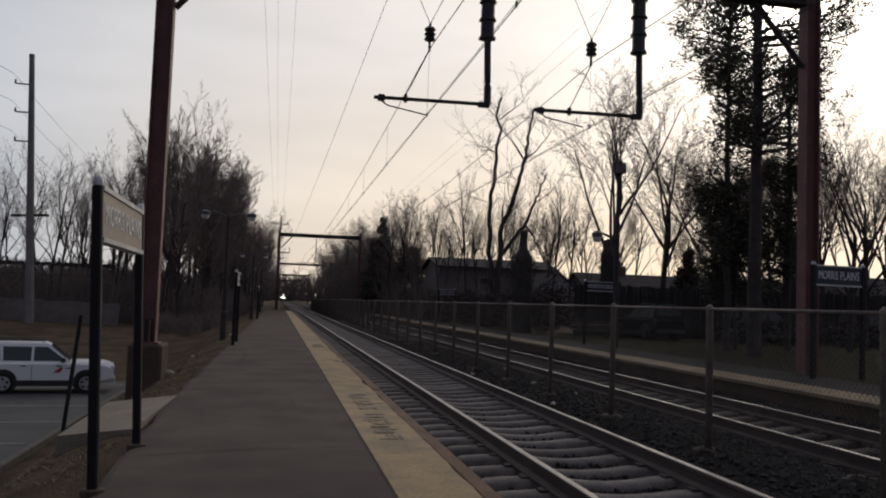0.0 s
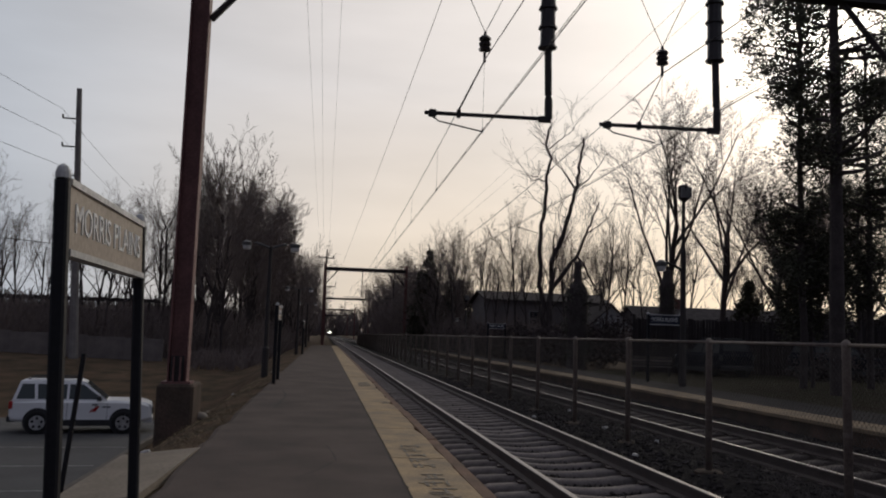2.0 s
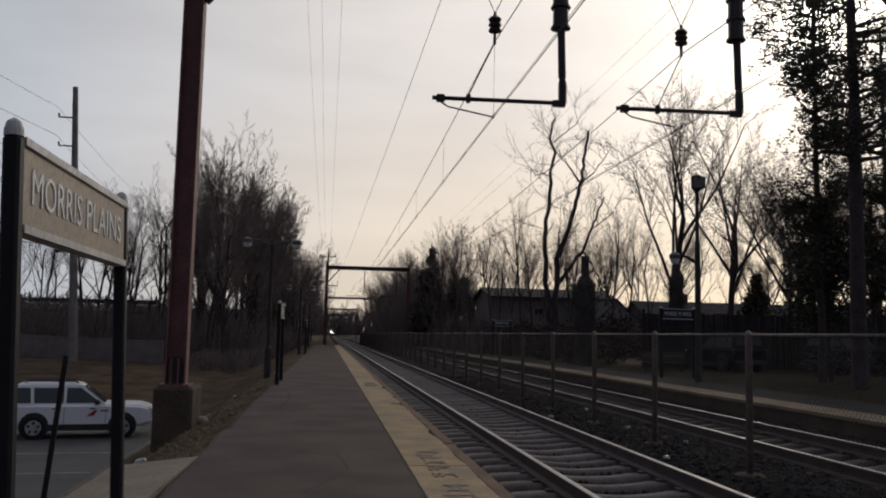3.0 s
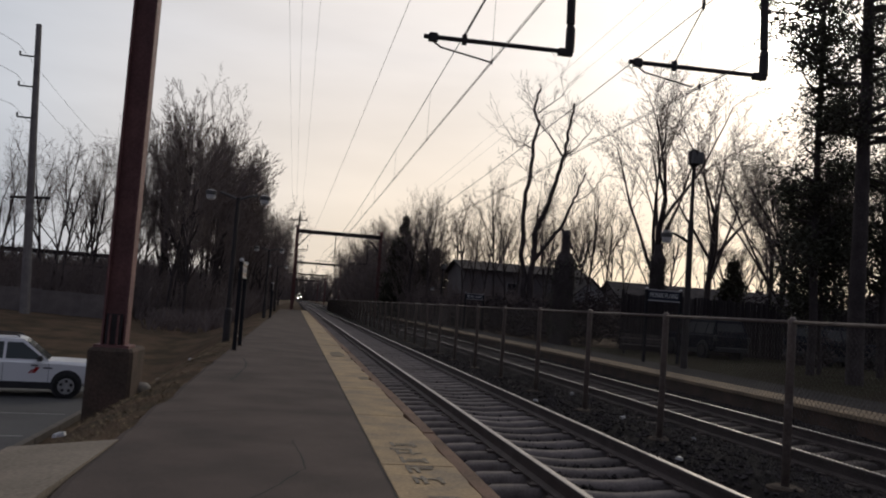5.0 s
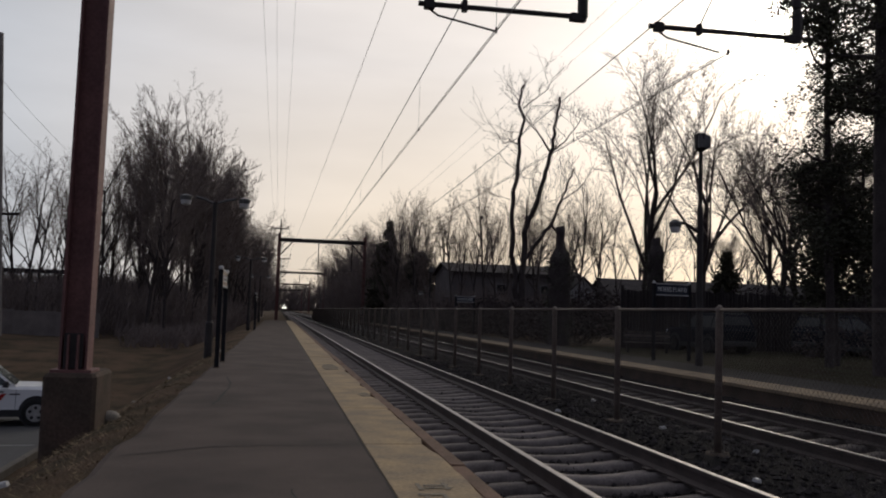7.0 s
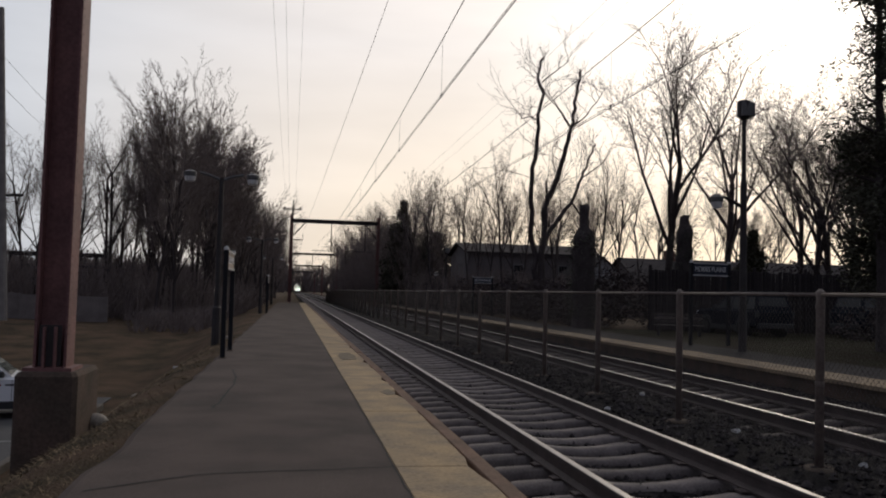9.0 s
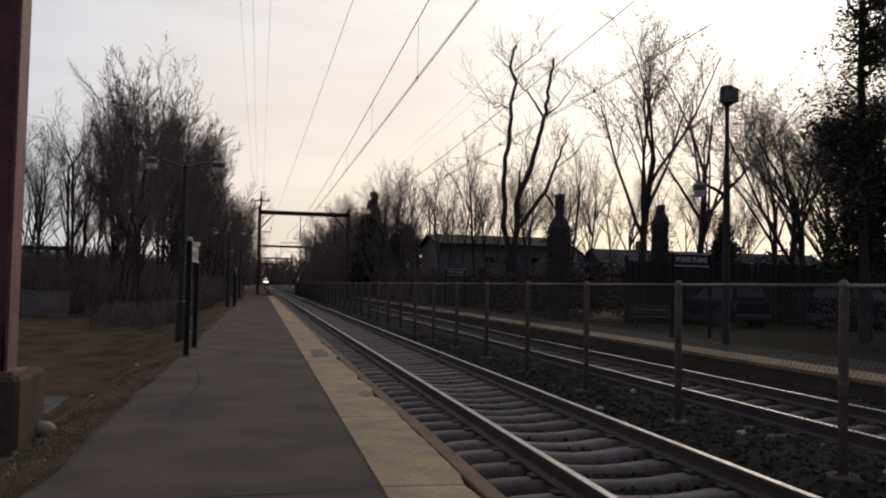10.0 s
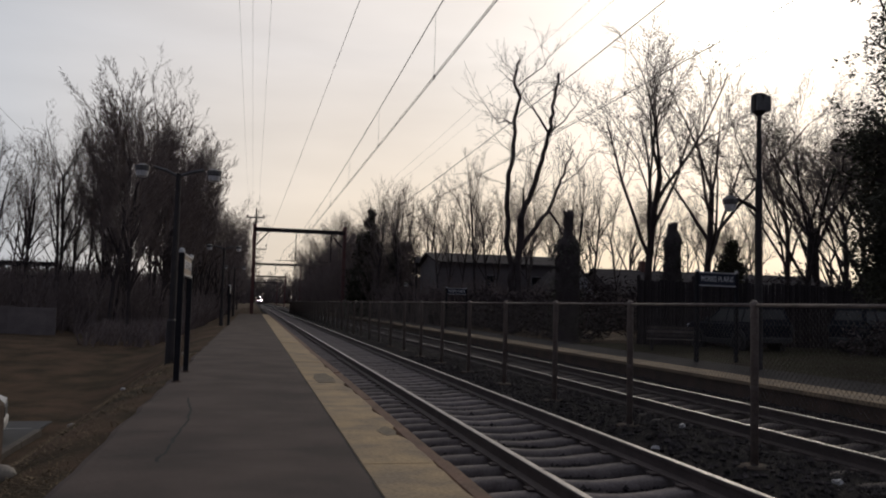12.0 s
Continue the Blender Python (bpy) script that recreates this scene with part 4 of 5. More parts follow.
def build_trees():
    rng = random.Random(21)
    # thicket along the near side
    for i in range(34):
        y = 58 + i * (2.2 + 0.09 * i) + rng.uniform(-1.2, 1.2)
        x = -9.0 + rng.uniform(-1.6, 0.9) + 2.8 * smooth_step(64, 112, y)
        near = y < 98
        bare_tree(rng.choice(["thicket:1", "thicket:2", "thicket:3"] if near else ["brush:1", "brush:2", "brush:3"]), x, y, (rng.uniform(0.72, 0.98) + 0.06 * smooth_step(60, 80, y)) * (1.0 if near else 1.2), "bare tree in a dense brown thicket beside the platform", rng.uniform(0, 360), group="thicket trees")
    for i in range(13):
        y = 62 + i * 5.6 + rng.uniform(-2, 2)
        x = -10.8 + rng.uniform(-2.2, 1.8) * smooth_step(56, 70, y) + 1.0 * smooth_step(70, 130, y)
        bare_tree(rng.choice(["thicket:1", "thicket:2", "tall:3", "thicket:3"]), x, y, rng.uniform(0.86, 1.0), "slender bare tree rising out of the thicket", rng.uniform(0, 360), group="thicket trees")
    bare_tree("tall:4", -9.5, 73, 1.06, "tall thin bare tree standing out above the thicket", 40, group="thicket trees")
    for i in range(36):
        y = 64 + rng.uniform(0, 34)
        x = -13.4 - i * 0.9 + rng.uniform(-1.2, 1.2)
        bare_tree(rng.choice(["tall:1", "tall:3", "tall:2"]), x, y, rng.uniform(0.66, 0.88), "bare tree behind the grey wall", rng.uniform(0, 360))
    for i in range(5):
        bare_tree(rng.choice(["tall:1", "tall:3", "tall:2"]), -13.0 - i * 1.6 + rng.uniform(-0.5, 0.5), 64 + rng.uniform(0, 9), rng.uniform(0.66, 0.84), "bare tree behind the grey wall", rng.uniform(0, 360))
    for x, y, k in ((-12.9, 72, 0.78), (-15.4, 76, 0.7)):
        bare_tree(rng.choice(["thicket:1", "thicket:2", "thicket:3"]), x, y, k, "bare many-stemmed tree at the edge of the thicket", rng.uniform(0, 360), group="thicket trees")
    # across the tracks
    for x, y, key, s, lb in ((22.7, 62, "open:3", 1.2, "large bare spreading tree against the bright sky"), (27.2, 63, "open:6", 1.12, "large bare tree with a fanned crown"), 
                             (22.6, 45.5, "open:1", 0.7, "bare tree with tangled branches behind the board fence"), (25.2, 48, "open:4", 0.72, "bare tree with tangled branches behind the board fence"), (28.0, 47, "open:2", 0.74, "bare tree with tangled branches near the pines"), (30.5, 50, "open:5", 0.75, "bare tree with a low fork near the pines"), (23.8, 44.5, "open:5", 0.64, "bare tree with a wide tangled crown behind the board fence"), (26.6, 46, "open:3", 0.68, "bare tree with a wide tangled crown behind the board fence"), (24.8, 50.5, "open:2", 0.7, "bare tree with tangled branches behind the board fence"), (34, 52, "open:1", 0.8, "bare tree with tangled branches behind the hedge"), (38.5, 51, "open:2", 0.84, "bare tree with tangled branches behind the hedge"), (42, 48, "open:5", 0.85, "bare tree beside the pines"), (46, 50, "open:3", 0.86, "bare tree beside the pines"), (31, 44, "tall:3", 0.66, "slim bare tree beside the pines"), (36, 44, "tall:2", 0.66, "slim bare tree beside the pines")):
        bare_tree(key, x, y, s, lb, rng.uniform(0, 360))
    for i in range(31):
        y = 72 + i * 5.6 + rng.uniform(-2, 2)
        x = 12.0 + rng.uniform(-2.2, 6.0) - 2.2 * smooth_step(90, 180, y)
        bare_tree(rng.choice(["tall:1", "tall:2", "tall:3", "tall:4"]), x, y, rng.uniform(0.6, 0.83), "slender bare tree in the row beyond the far platform", rng.uniform(0, 360), group="trees beyond the far platform")
    for i in range(11):
        bare_tree(rng.choice(["tall:1", "tall:3", "tall:4"]), 11.6 + 1.15 * i + rng.uniform(-0.5, 0.5), rng.uniform(66, 77), rng.uniform(0.55, 0.72), "slim dark bare tree in front of the house", rng.uniform(0, 360), group="trees beyond the far platform")
    for i in range(22):
        y = 104 + i * 4.8 + rng.uniform(-2, 2)
        bare_tree(rng.choice(["brush:1", "brush:2", "brush:3"]), 8.7 + rng.uniform(-0.9, 1.6), y, rng.uniform(0.88, 1.15), "bare bushy tree crowding the far track", rng.uniform(0, 360), group="trees beyond the far platform")
    for i in range(9):
        bare_tree(rng.choice(["brush:1", "tall:2", "brush:3", "tall:4"]), 8.9 + 0.5 * i + rng.uniform(-0.4, 0.4), rng.uniform(92, 99), rng.uniform(0.68, 0.82), "slim bare tree mixed with the dark evergreens", rng.uniform(0, 360), group="trees beyond the far platform")
    for i in range(14):
        bare_tree(rng.choice(["open:1", "open:2", "tall:3"]), 20 + i * 2.8 + rng.uniform(-1, 1), 92 + rng.uniform(-6, 14), rng.uniform(0.65, 0.9), "small bare tree far behind the houses", rng.uniform(0, 360))


build_trees()


def topped_tree(x, y, stems, label):
    """An old tree with cut-back forked limbs and a few thin shoots."""
    rng = random.Random(77)
    g = thing("topped_tree", label, "tree", pose(x, y, 0))
    g.scale = (1.07, 1.07, 1.08)
    trunk, crown = [], []
    for pts, r0 in stems:
        pts = [Vector(p) for p in pts]
        n = len(pts)
        fine = []
        for i in range(n - 1):
            for k in range(4):
                t = k / 4
                fine.append(pts[i].lerp(pts[i + 1], t) + Vector((rng.gauss(0, 0.05), rng.gauss(0, 0.05), 0)) * (1 if i else 0.3))
        fine.append(pts[-1])
        m = len(fine)
        for i in range(m - 1):
            ra, rb = r0 * (0.84 - 0.58 * i / m), r0 * (0.84 - 0.58 * (i + 1) / m)
            trunk.append((fine[i], ra, fine[i + 1], rb))
            for _ in range(1 if i > m * 0.3 and rng.random() < 0.75 else 0):
                cfg = dict(OPEN_CROWN, levels=3, steps=(5, 4, 3), kids=(1, 1, 0), wobble=(0.2, 0.22, 0.25), rise=(0.1, 0.08, 0.05))
                az = rng.uniform(0, 6.28)
                grow(rng, fine[i + 1], Vector((math.cos(az), math.sin(az), 0.7)).normalized(), rng.uniform(0.5, 2.0), 0.024, 0, cfg, crown, crown)
    part("trunk", seg_tubes(trunk, 8), BARK, g, smooth=True)
    part("crown", seg_tubes(crown, 3), TWIG, g)


topped_tree(12.8, 60.0, [
    ([(0.0, 0, -0.5), (-0.05, 0, 2.2), (-0.35, 0.1, 5.0), (-0.4, 0.3, 7.7), (-0.2, 0.2, 10.2), (0.0, 0.4, 11.8), (0.25, 0.6, 13.5), (0.0, 0.7, 14.7), (0.35, 0.8, 15.8)], 0.23),
    ([(0.3, 0, -0.5), (0.25, 0, 3.0), (0.3, -0.2, 6.4), (0.8, -0.5, 7.9), (1.36, -0.6, 9.8), (1.65, -0.9, 11.2), (1.85, -0.8, 12.8), (2.1, -1.0, 14.7)], 0.26),
    ([(0.3, 0, 4.6), (1.5, 0.5, 6.1), (2.4, 0.9, 7.2), (3.1, 1.0, 8.7), (3.45, 1.3, 9.8), (4.0, 1.4, 10.8)], 0.17),
    ([(2.3, 0.8, 7.1), (2.9, 0.6, 6.2), (3.5, 0.4, 5.0), (4.4, 0.3, 3.2)], 0.09),
    ([(1.6, -0.7, 11.4), (0.9, -0.9, 12.3), (0.55, -1.0, 12.6)], 0.09),
    ([(0.4, -0.3, 7.0), (0.3, -0.5, 8.1)], 0.11),
    ([(1.7, -0.8, 11.3), (2.6, -1.2, 12.1), (3.4, -1.3, 13.4)], 0.06),
    ([(0.05, 0.3, 11.8), (-0.6, 0.1, 12.0), (-1.2, 0.1, 11.8)], 0.06),
    ([(0.2, 0.5, 14.2), (1.0, 0.6, 14.9), (1.9, 0.5, 15.7)], 0.055),
    ([(3.1, 1.0, 8.7), (3.7, 1.1, 9.1), (4.3, 1.0, 9.6)], 0.05),
], "old topped tree with forked bare limbs and stubs")


def leaf_clumps(rng, centres, count, size, spread, flat=0.6, wide=0.16):
    sh = Shape()
    for c in centres:
        for k in range(count):
            p = c + Vector((rng.gauss(0, spread), rng.gauss(0, spread), rng.gauss(0, spread * flat)))
            a, e = rng.uniform(0, 6.28), rng.uniform(-0.7, 0.9)
            d = Vector((math.cos(a) * math.cos(e), math.sin(a) * math.cos(e), math.sin(e))) * size * rng.uniform(0.6, 1.3)
            w = d.cross(Vector((rng.gauss(0, 1), rng.gauss(0, 1), rng.gauss(0, 1)))).normalized() * size * wide
            n = len(sh.v)
            sh.v += [tuple(p - w), tuple(p + w), tuple(p + d)]
            sh.f.append((n, n + 1, n + 2))
    return sh


def pine(x, y, height, radius, trunk_r, seed, label, base=0.12, dens=1.0, bias=0.0, gap=-0.1, tier=0.9, low=0.55, wide=(0.15, 0.6)):
    """A pine of uneven boughs with tufts at their ends; bias lengthens the +x side, gap above -1 leaves holes in the crown."""
    rng = random.Random(seed)
    g = thing("pine_tree", label, "tree", pose(x, y, ground_z(x, y)), group="pine trees")
    limbs, centres = [], []
    z = height * base
    while z < height * 0.99:
        t = (z / height - base) / (1 - base)
        az = rng.uniform(0, 6.28)
        z += rng.uniform(0.08, 0.26) * height / 18 / dens
        swell = noise.noise((z * tier, math.cos(az) * 1.2 + seed, math.sin(az) * 1.2))
        if swell < gap:
            continue
        reach = radius * (low + (1 - low) * smooth_step(*wide, t) - 0.5 * t ** 4) * (0.7 + 0.8 * swell) * rng.uniform(0.6, 1.1) * (1 + bias * math.cos(az))
        p = Vector((0, 0, z))
        d = Vector((math.cos(az), math.sin(az), rng.uniform(-0.1, 0.55))).normalized()
        r = 0.045 + 0.05 * (1 - t)
        for i in range(6):
            q = p + d * reach / 6
            limbs.append((p, r, q, r * 0.78))
            p, r = q, r * 0.78
            d = (d + Vector((rng.gauss(0, 0.16), rng.gauss(0, 0.16), rng.gauss(0.06, 0.12)))).normalized()
            if i > 1 and rng.random() < 0.8:
                c = p + Vector((rng.gauss(0, 0.28), rng.gauss(0, 0.28), rng.gauss(0.12, 0.18)))
                limbs.append((p, 0.018, c, 0.009))
                for m in range(rng.choice((3, 4, 5))):
                    centres.append(c + Vector((rng.gauss(0, 0.3), rng.gauss(0, 0.3), rng.gauss(0.05, 0.2))))
    lean = [Vector((0.14 * noise.noise((k * 0.6, seed, 0)), 0, height * k / 8)) for k in range(9)]
    lean[0].z = -0.5
    stem = [(lean[k], trunk_r * (1 - 0.085 * k), lean[k + 1], trunk_r * (1 - 0.085 * (k + 1))) for k in range(8)]
    part("trunk", seg_tubes(stem + limbs, 7), BARK, g, smooth=True)
    part("crown", leaf_clumps(rng, centres, 24, 0.14, 0.15, 0.95, 0.26), NEEDLE, g, "dark needle foliage with gaps")


pine(13.45, 26.2, 18.0, 4.8, 0.26, 6, "thick-trunked tall dark pine with an uneven crown against the sun", 0.38, 1.3, 0.6, -0.12, 0.6)
pine(14.5, 30.0, 16.0, 3.2, 0.15, 5, "dark evergreen close behind a thicker pine", 0.2, 1.3, -0.1, -0.1, 0.6, 0.45, (0.45, 0.7))
pine(15.2, 30.6, 5.0, 1.2, 0.09, 12, "low dark evergreen below taller pines", 0.35, 0.9, -0.1, 0.0, 0.9, 0.8)
pine(17.4, 30.4, 13.0, 2.3, 0.14, 9, "slender dark pine with a thin ragged crown", 0.22, 0.9, 0.1, -0.06, 0.6)
pine(24.0, 41.0, 9.5, 2.4, 0.16, 10, "low dark pine beside the board fence", 0.2, 0.5, 0.0, 0.05)
bare_tree("open:2", 20.6, 31.0, 0.56, "small tangled bare tree beside the pines", 70)
bare_tree("open:5", 23.2, 33.5, 0.6, "small tangled bare tree beside the pines", 200)


def spruce(x, y, height, radius, seed, label, dome=False):
    rng = random.Random(seed)
    g = thing("spruce_tree", label, "tree", pose(x, y, 0), group="spruce trees")
    centres, limbs = [], []
    side = [rng.uniform(0.75, 1.2) for _ in range(9)]
    for k in range(int(25 * height)):
        z = rng.uniform(0.3, height)
        t = z / height
        az = rng.uniform(0, 6.283)
        shape = math.sqrt(max(0.0, 1 - t ** 3)) if dome else (1 - t) ** 0.85
        reach = radius * shape * side[int(az / 6.284 * 9)] * rng.uniform(0.6, 1.05)
        for f in (0.45, 0.75, 1.0):
            centres.append(Vector((math.cos(az) * reach * f, math.sin(az) * reach * f, z - 0.12 * reach * f)))
        if k % 2:
            limbs.append((Vector((0, 0, z)), 0.03, centres[-1], 0.012))
    part("trunk", seg_tubes([(Vector((0, 0, -0.4)), 0.2, Vector((0, 0, height)), 0.03)] + limbs, 5), BARK, g)
    low = [c for c in centres if c.z < height * 0.7]
    high = [c for c in centres if height * 0.7 <= c.z < height * 0.95 and (dome or rng.random() < 0.6)]
    part("crown", leaf_clumps(rng, low, 16, 0.42, 0.24, 0.8, 0.3), NEEDLE, g)
    part("crown_tip", leaf_clumps(rng, high, 12, 0.28, 0.15, 0.8, 0.3), NEEDLE, g)


spruce(9.3, 101, 12.2, 3.0, 1, "dark pointed spruce beyond the far platform")
spruce(12.4, 100, 8.4, 3.3, 2, "broad dark rounded evergreen beyond the far platform", True)
spruce(31.0, 66, 7.2, 1.7, 3, "dark spruce far behind the houses")


def ivy_stump(x, y, height, width, seed, label, shoulder=0.76):
    rng = random.Random(seed)
    g = thing("ivy_stump", label, "tree stump", pose(x, y, ground_z(x, y)), group="ivy stumps")
    rings = []
    for i in range(25):
        t = i / 24
        w = width * (1.0 + 0.25 * math.exp(-t * 5) - 0.5 * smooth_step(shoulder, shoulder + 0.07, t) + 0.1 * math.sin(9 * t + seed))
        rings.append([(w * math.cos(a) * rng.uniform(0.9, 1.1), w * math.sin(a) * rng.uniform(0.9, 1.1), -0.4 + (height + 0.4 + 0.12 * rng.random()) * t) for a in (2 * math.pi * k / 12 for k in range(12))])
    part("trunk", Shape().rings(rings), BARK, g, smooth=True)
    cs = [Vector((width * 1.05 * math.cos(a), width * 1.05 * math.sin(a), rng.uniform(0.2, height * shoulder))) for a in (rng.uniform(0, 6.28) for _ in range(130))]
    part("ivy", leaf_clumps(rng, cs, 22, 0.14, 0.16, 1.0), IVY, g, "dark ivy covering the trunk")


ivy_stump(10.63, 45.0, 5.6, 0.5, 3, "tall broken trunk thick with dark ivy")
ivy_stump(15.55, 45.0, 5.3, 0.42, 4, "tall cut trunk wrapped in dark ivy", 0.87)


# ---- brush and hedges ----
def brush_row(name, label, x0, x1, y0, y1, height, count, seed, material=TWIG, thick=1.0):
    rng = random.Random(seed)
    segs = []
    for k in range(count):
        x, y = rng.uniform(x0, x1), rng.uniform(y0, y1)
        p = Vector((x, y, ground_z(x, y) - 0.1))
        for j in range(4):
            d = Vector((rng.gauss(0, 0.35), rng.gauss(0, 0.35), 1)).normalized()
            q = p + d * height * rng.uniform(0.3, 0.6)
            q2 = q + (d + Vector((rng.gauss(0, 0.4), rng.gauss(0, 0.4), 0.1))).normalized() * height * rng.uniform(0.25, 0.5)
            segs += [(p, 0.02 * thick, q, 0.014 * thick), (q, 0.014 * thick, q2, 0.008 * thick)]
            for m in range(1):
                e = q.lerp(q2, rng.random())
                segs.append((e, 0.01 * thick, e + Vector((rng.gauss(0, 0.3), rng.gauss(0, 0.3), rng.uniform(0.1, 0.5))) * height * 0.3, 0.006 * thick))
    return tagged(part(name, seg_tubes(segs, 3, 0.0101 * thick), material), label, "brush", kind="stuff")


brush_row("underbrush", "brown leafless underbrush at the edge of the thicket", -10.5, -6.2, 52, 63, 1.3, 260, 30)
brush_row("underbrush", "brown leafless underbrush below the thicket trees", -14.5, -5.8, 62, 150, 2.8, 1500, 31)
brush_row("underbrush", "tall tangled saplings filling the thicket", -12.5, -7.6, 62, 112, 4.5, 200, 36, thick=1.5)
brush_row("underbrush", "brown leafless underbrush behind the grey wall", -46, -13, 63, 92, 4.6, 1500, 33, thick=1.3)
brush_row("underbrush", "tangled brush and saplings behind the substation", -48, -13, 93, 106, 5.5, 600, 39, thick=1.8)
brush_row("underbrush", "brown leafless underbrush beyond the far platform", 8.2, 18, 66, 200, 4.2, 1300, 32)
brush_row("underbrush", "tall dense saplings crowding the far track", 8.4, 11.5, 104, 200, 8.0, 800, 37, thick=1.7)
brush_row("underbrush", "dark brush in front of the house", 12.5, 25.0, 66, 79, 3.4, 520, 38, thick=1.4)

brush_row("far_woods", "far leafless woods closing the railway line", -160, 220, 640, 700, 24.0, 900, 41, thick=18.0)
brush_row("far_woods", "far leafless woods behind the houses", 30, 190, 130, 190, 9.0, 900, 42, thick=6.0)
brush_row("far_woods", "far leafless woods behind the substation", -190, -22, 125, 190, 8.0, 800, 43, thick=6.0)


def hedge(x0, x1, y0, y1, height, seed, label):
    rng = random.Random(seed)
    n = int((x1 - x0) * (y1 - y0) * 2.2)
    cs = []
    for k in range(n):
        x, y = rng.uniform(x0, x1), rng.uniform(y0, y1)
        top = height * (0.86 + 0.16 * noise.noise((x * 0.5, y * 0.5, seed)) + 0.06 * noise.noise((x * 2, y, seed)))
        for j in range(5):
            cs.append(Vector((x, y, top * rng.uniform(0.05, 1.0))))
    g = tagged(part("hedge", leaf_clumps(rng, cs, 16, 0.26, 0.22, 0.9), HEDGE), label, "hedge", kind="stuff")
    return g


hedge(17.5, 31, 35.6, 36.6, 1.35, 6, "low dark shrubs before the parked cars")
hedge(12.5, 33, 46, 49, 3.1, 1, "dark brown winter hedge behind the far platform")
hedge(20.5, 48, 45, 47.5, 4.0, 2, "tall dark clipped hedge beside the houses")
hedge(10.5, 13.5, 46, 64, 2.6, 3, "dark shrubs beyond the far platform")
hedge(9.5, 12.5, 66, 120, 2.6, 4, "dark shrubs along the far platform end")


def grass_tufts():
    rng = random.Random(9)
    sh = Shape()
    for k in range(24000):
        y = rng.uniform(5, 34)
        x = rng.uniform(-7.4, -3.95)
        if -4.6 < x < -3.85 and 8.2 < y < 11.5 or -5.5 < x < -4.8 and 17.4 < y < 19.0:
            continue
        if noise.noise((x * 0.9, y * 0.9, 2)) < -0.12 and rng.random() < 0.8:
            continue
        z = ground_z(x, y)
        a, h, l = rng.uniform(0, 6.28), rng.uniform(0.008, 0.032), rng.uniform(0.05, 0.13)
        n = len(sh.v)
        wx, wy = 0.006 * math.cos(a + 1.5), 0.006 * math.sin(a + 1.5)
        sh.v += [(x - wx, y - wy, z - 0.01), (x + wx, y + wy, z - 0.01), (x + math.cos(a) * l, y + math.sin(a) * l, z + h)]
        sh.f.append((n, n + 1, n + 2))
    tagged(part("grass_blades", sh, BLADE), "dry straw-coloured grass on the bank", "grass", kind="stuff")


grass_tufts()


# ---- parked car ----
def wheel(parent, x, y, rim, r=0.36):
    """A wheel on its axle along the car's y."""
    s = -1 if y < 0 else 1
    tyre = part("tyre", Shape().tube([(x, y - 0.11, r), (x, y - 0.09, r), (x, y + 0.09, r), (x, y + 0.11, r)], [r * 0.9, r, r, r * 0.9], 24), RUBBER, parent)
    sh = Shape().tube([(x, y + s * 0.1, r), (x, y + s * 0.118, r)], r * 0.66, 20)
    part("rim", sh, rim, parent)
    for k in range(5):
        a = k * 2 * math.pi / 5 + 0.3
        part("rim_gap", Shape().tube([(x + 0.15 * math.cos(a), y + s * 0.11, r + 0.15 * math.sin(a)), (x + 0.15 * math.cos(a), y + s * 0.121, r + 0.15 * math.sin(a))], 0.05, 6), PLASTIC, parent)


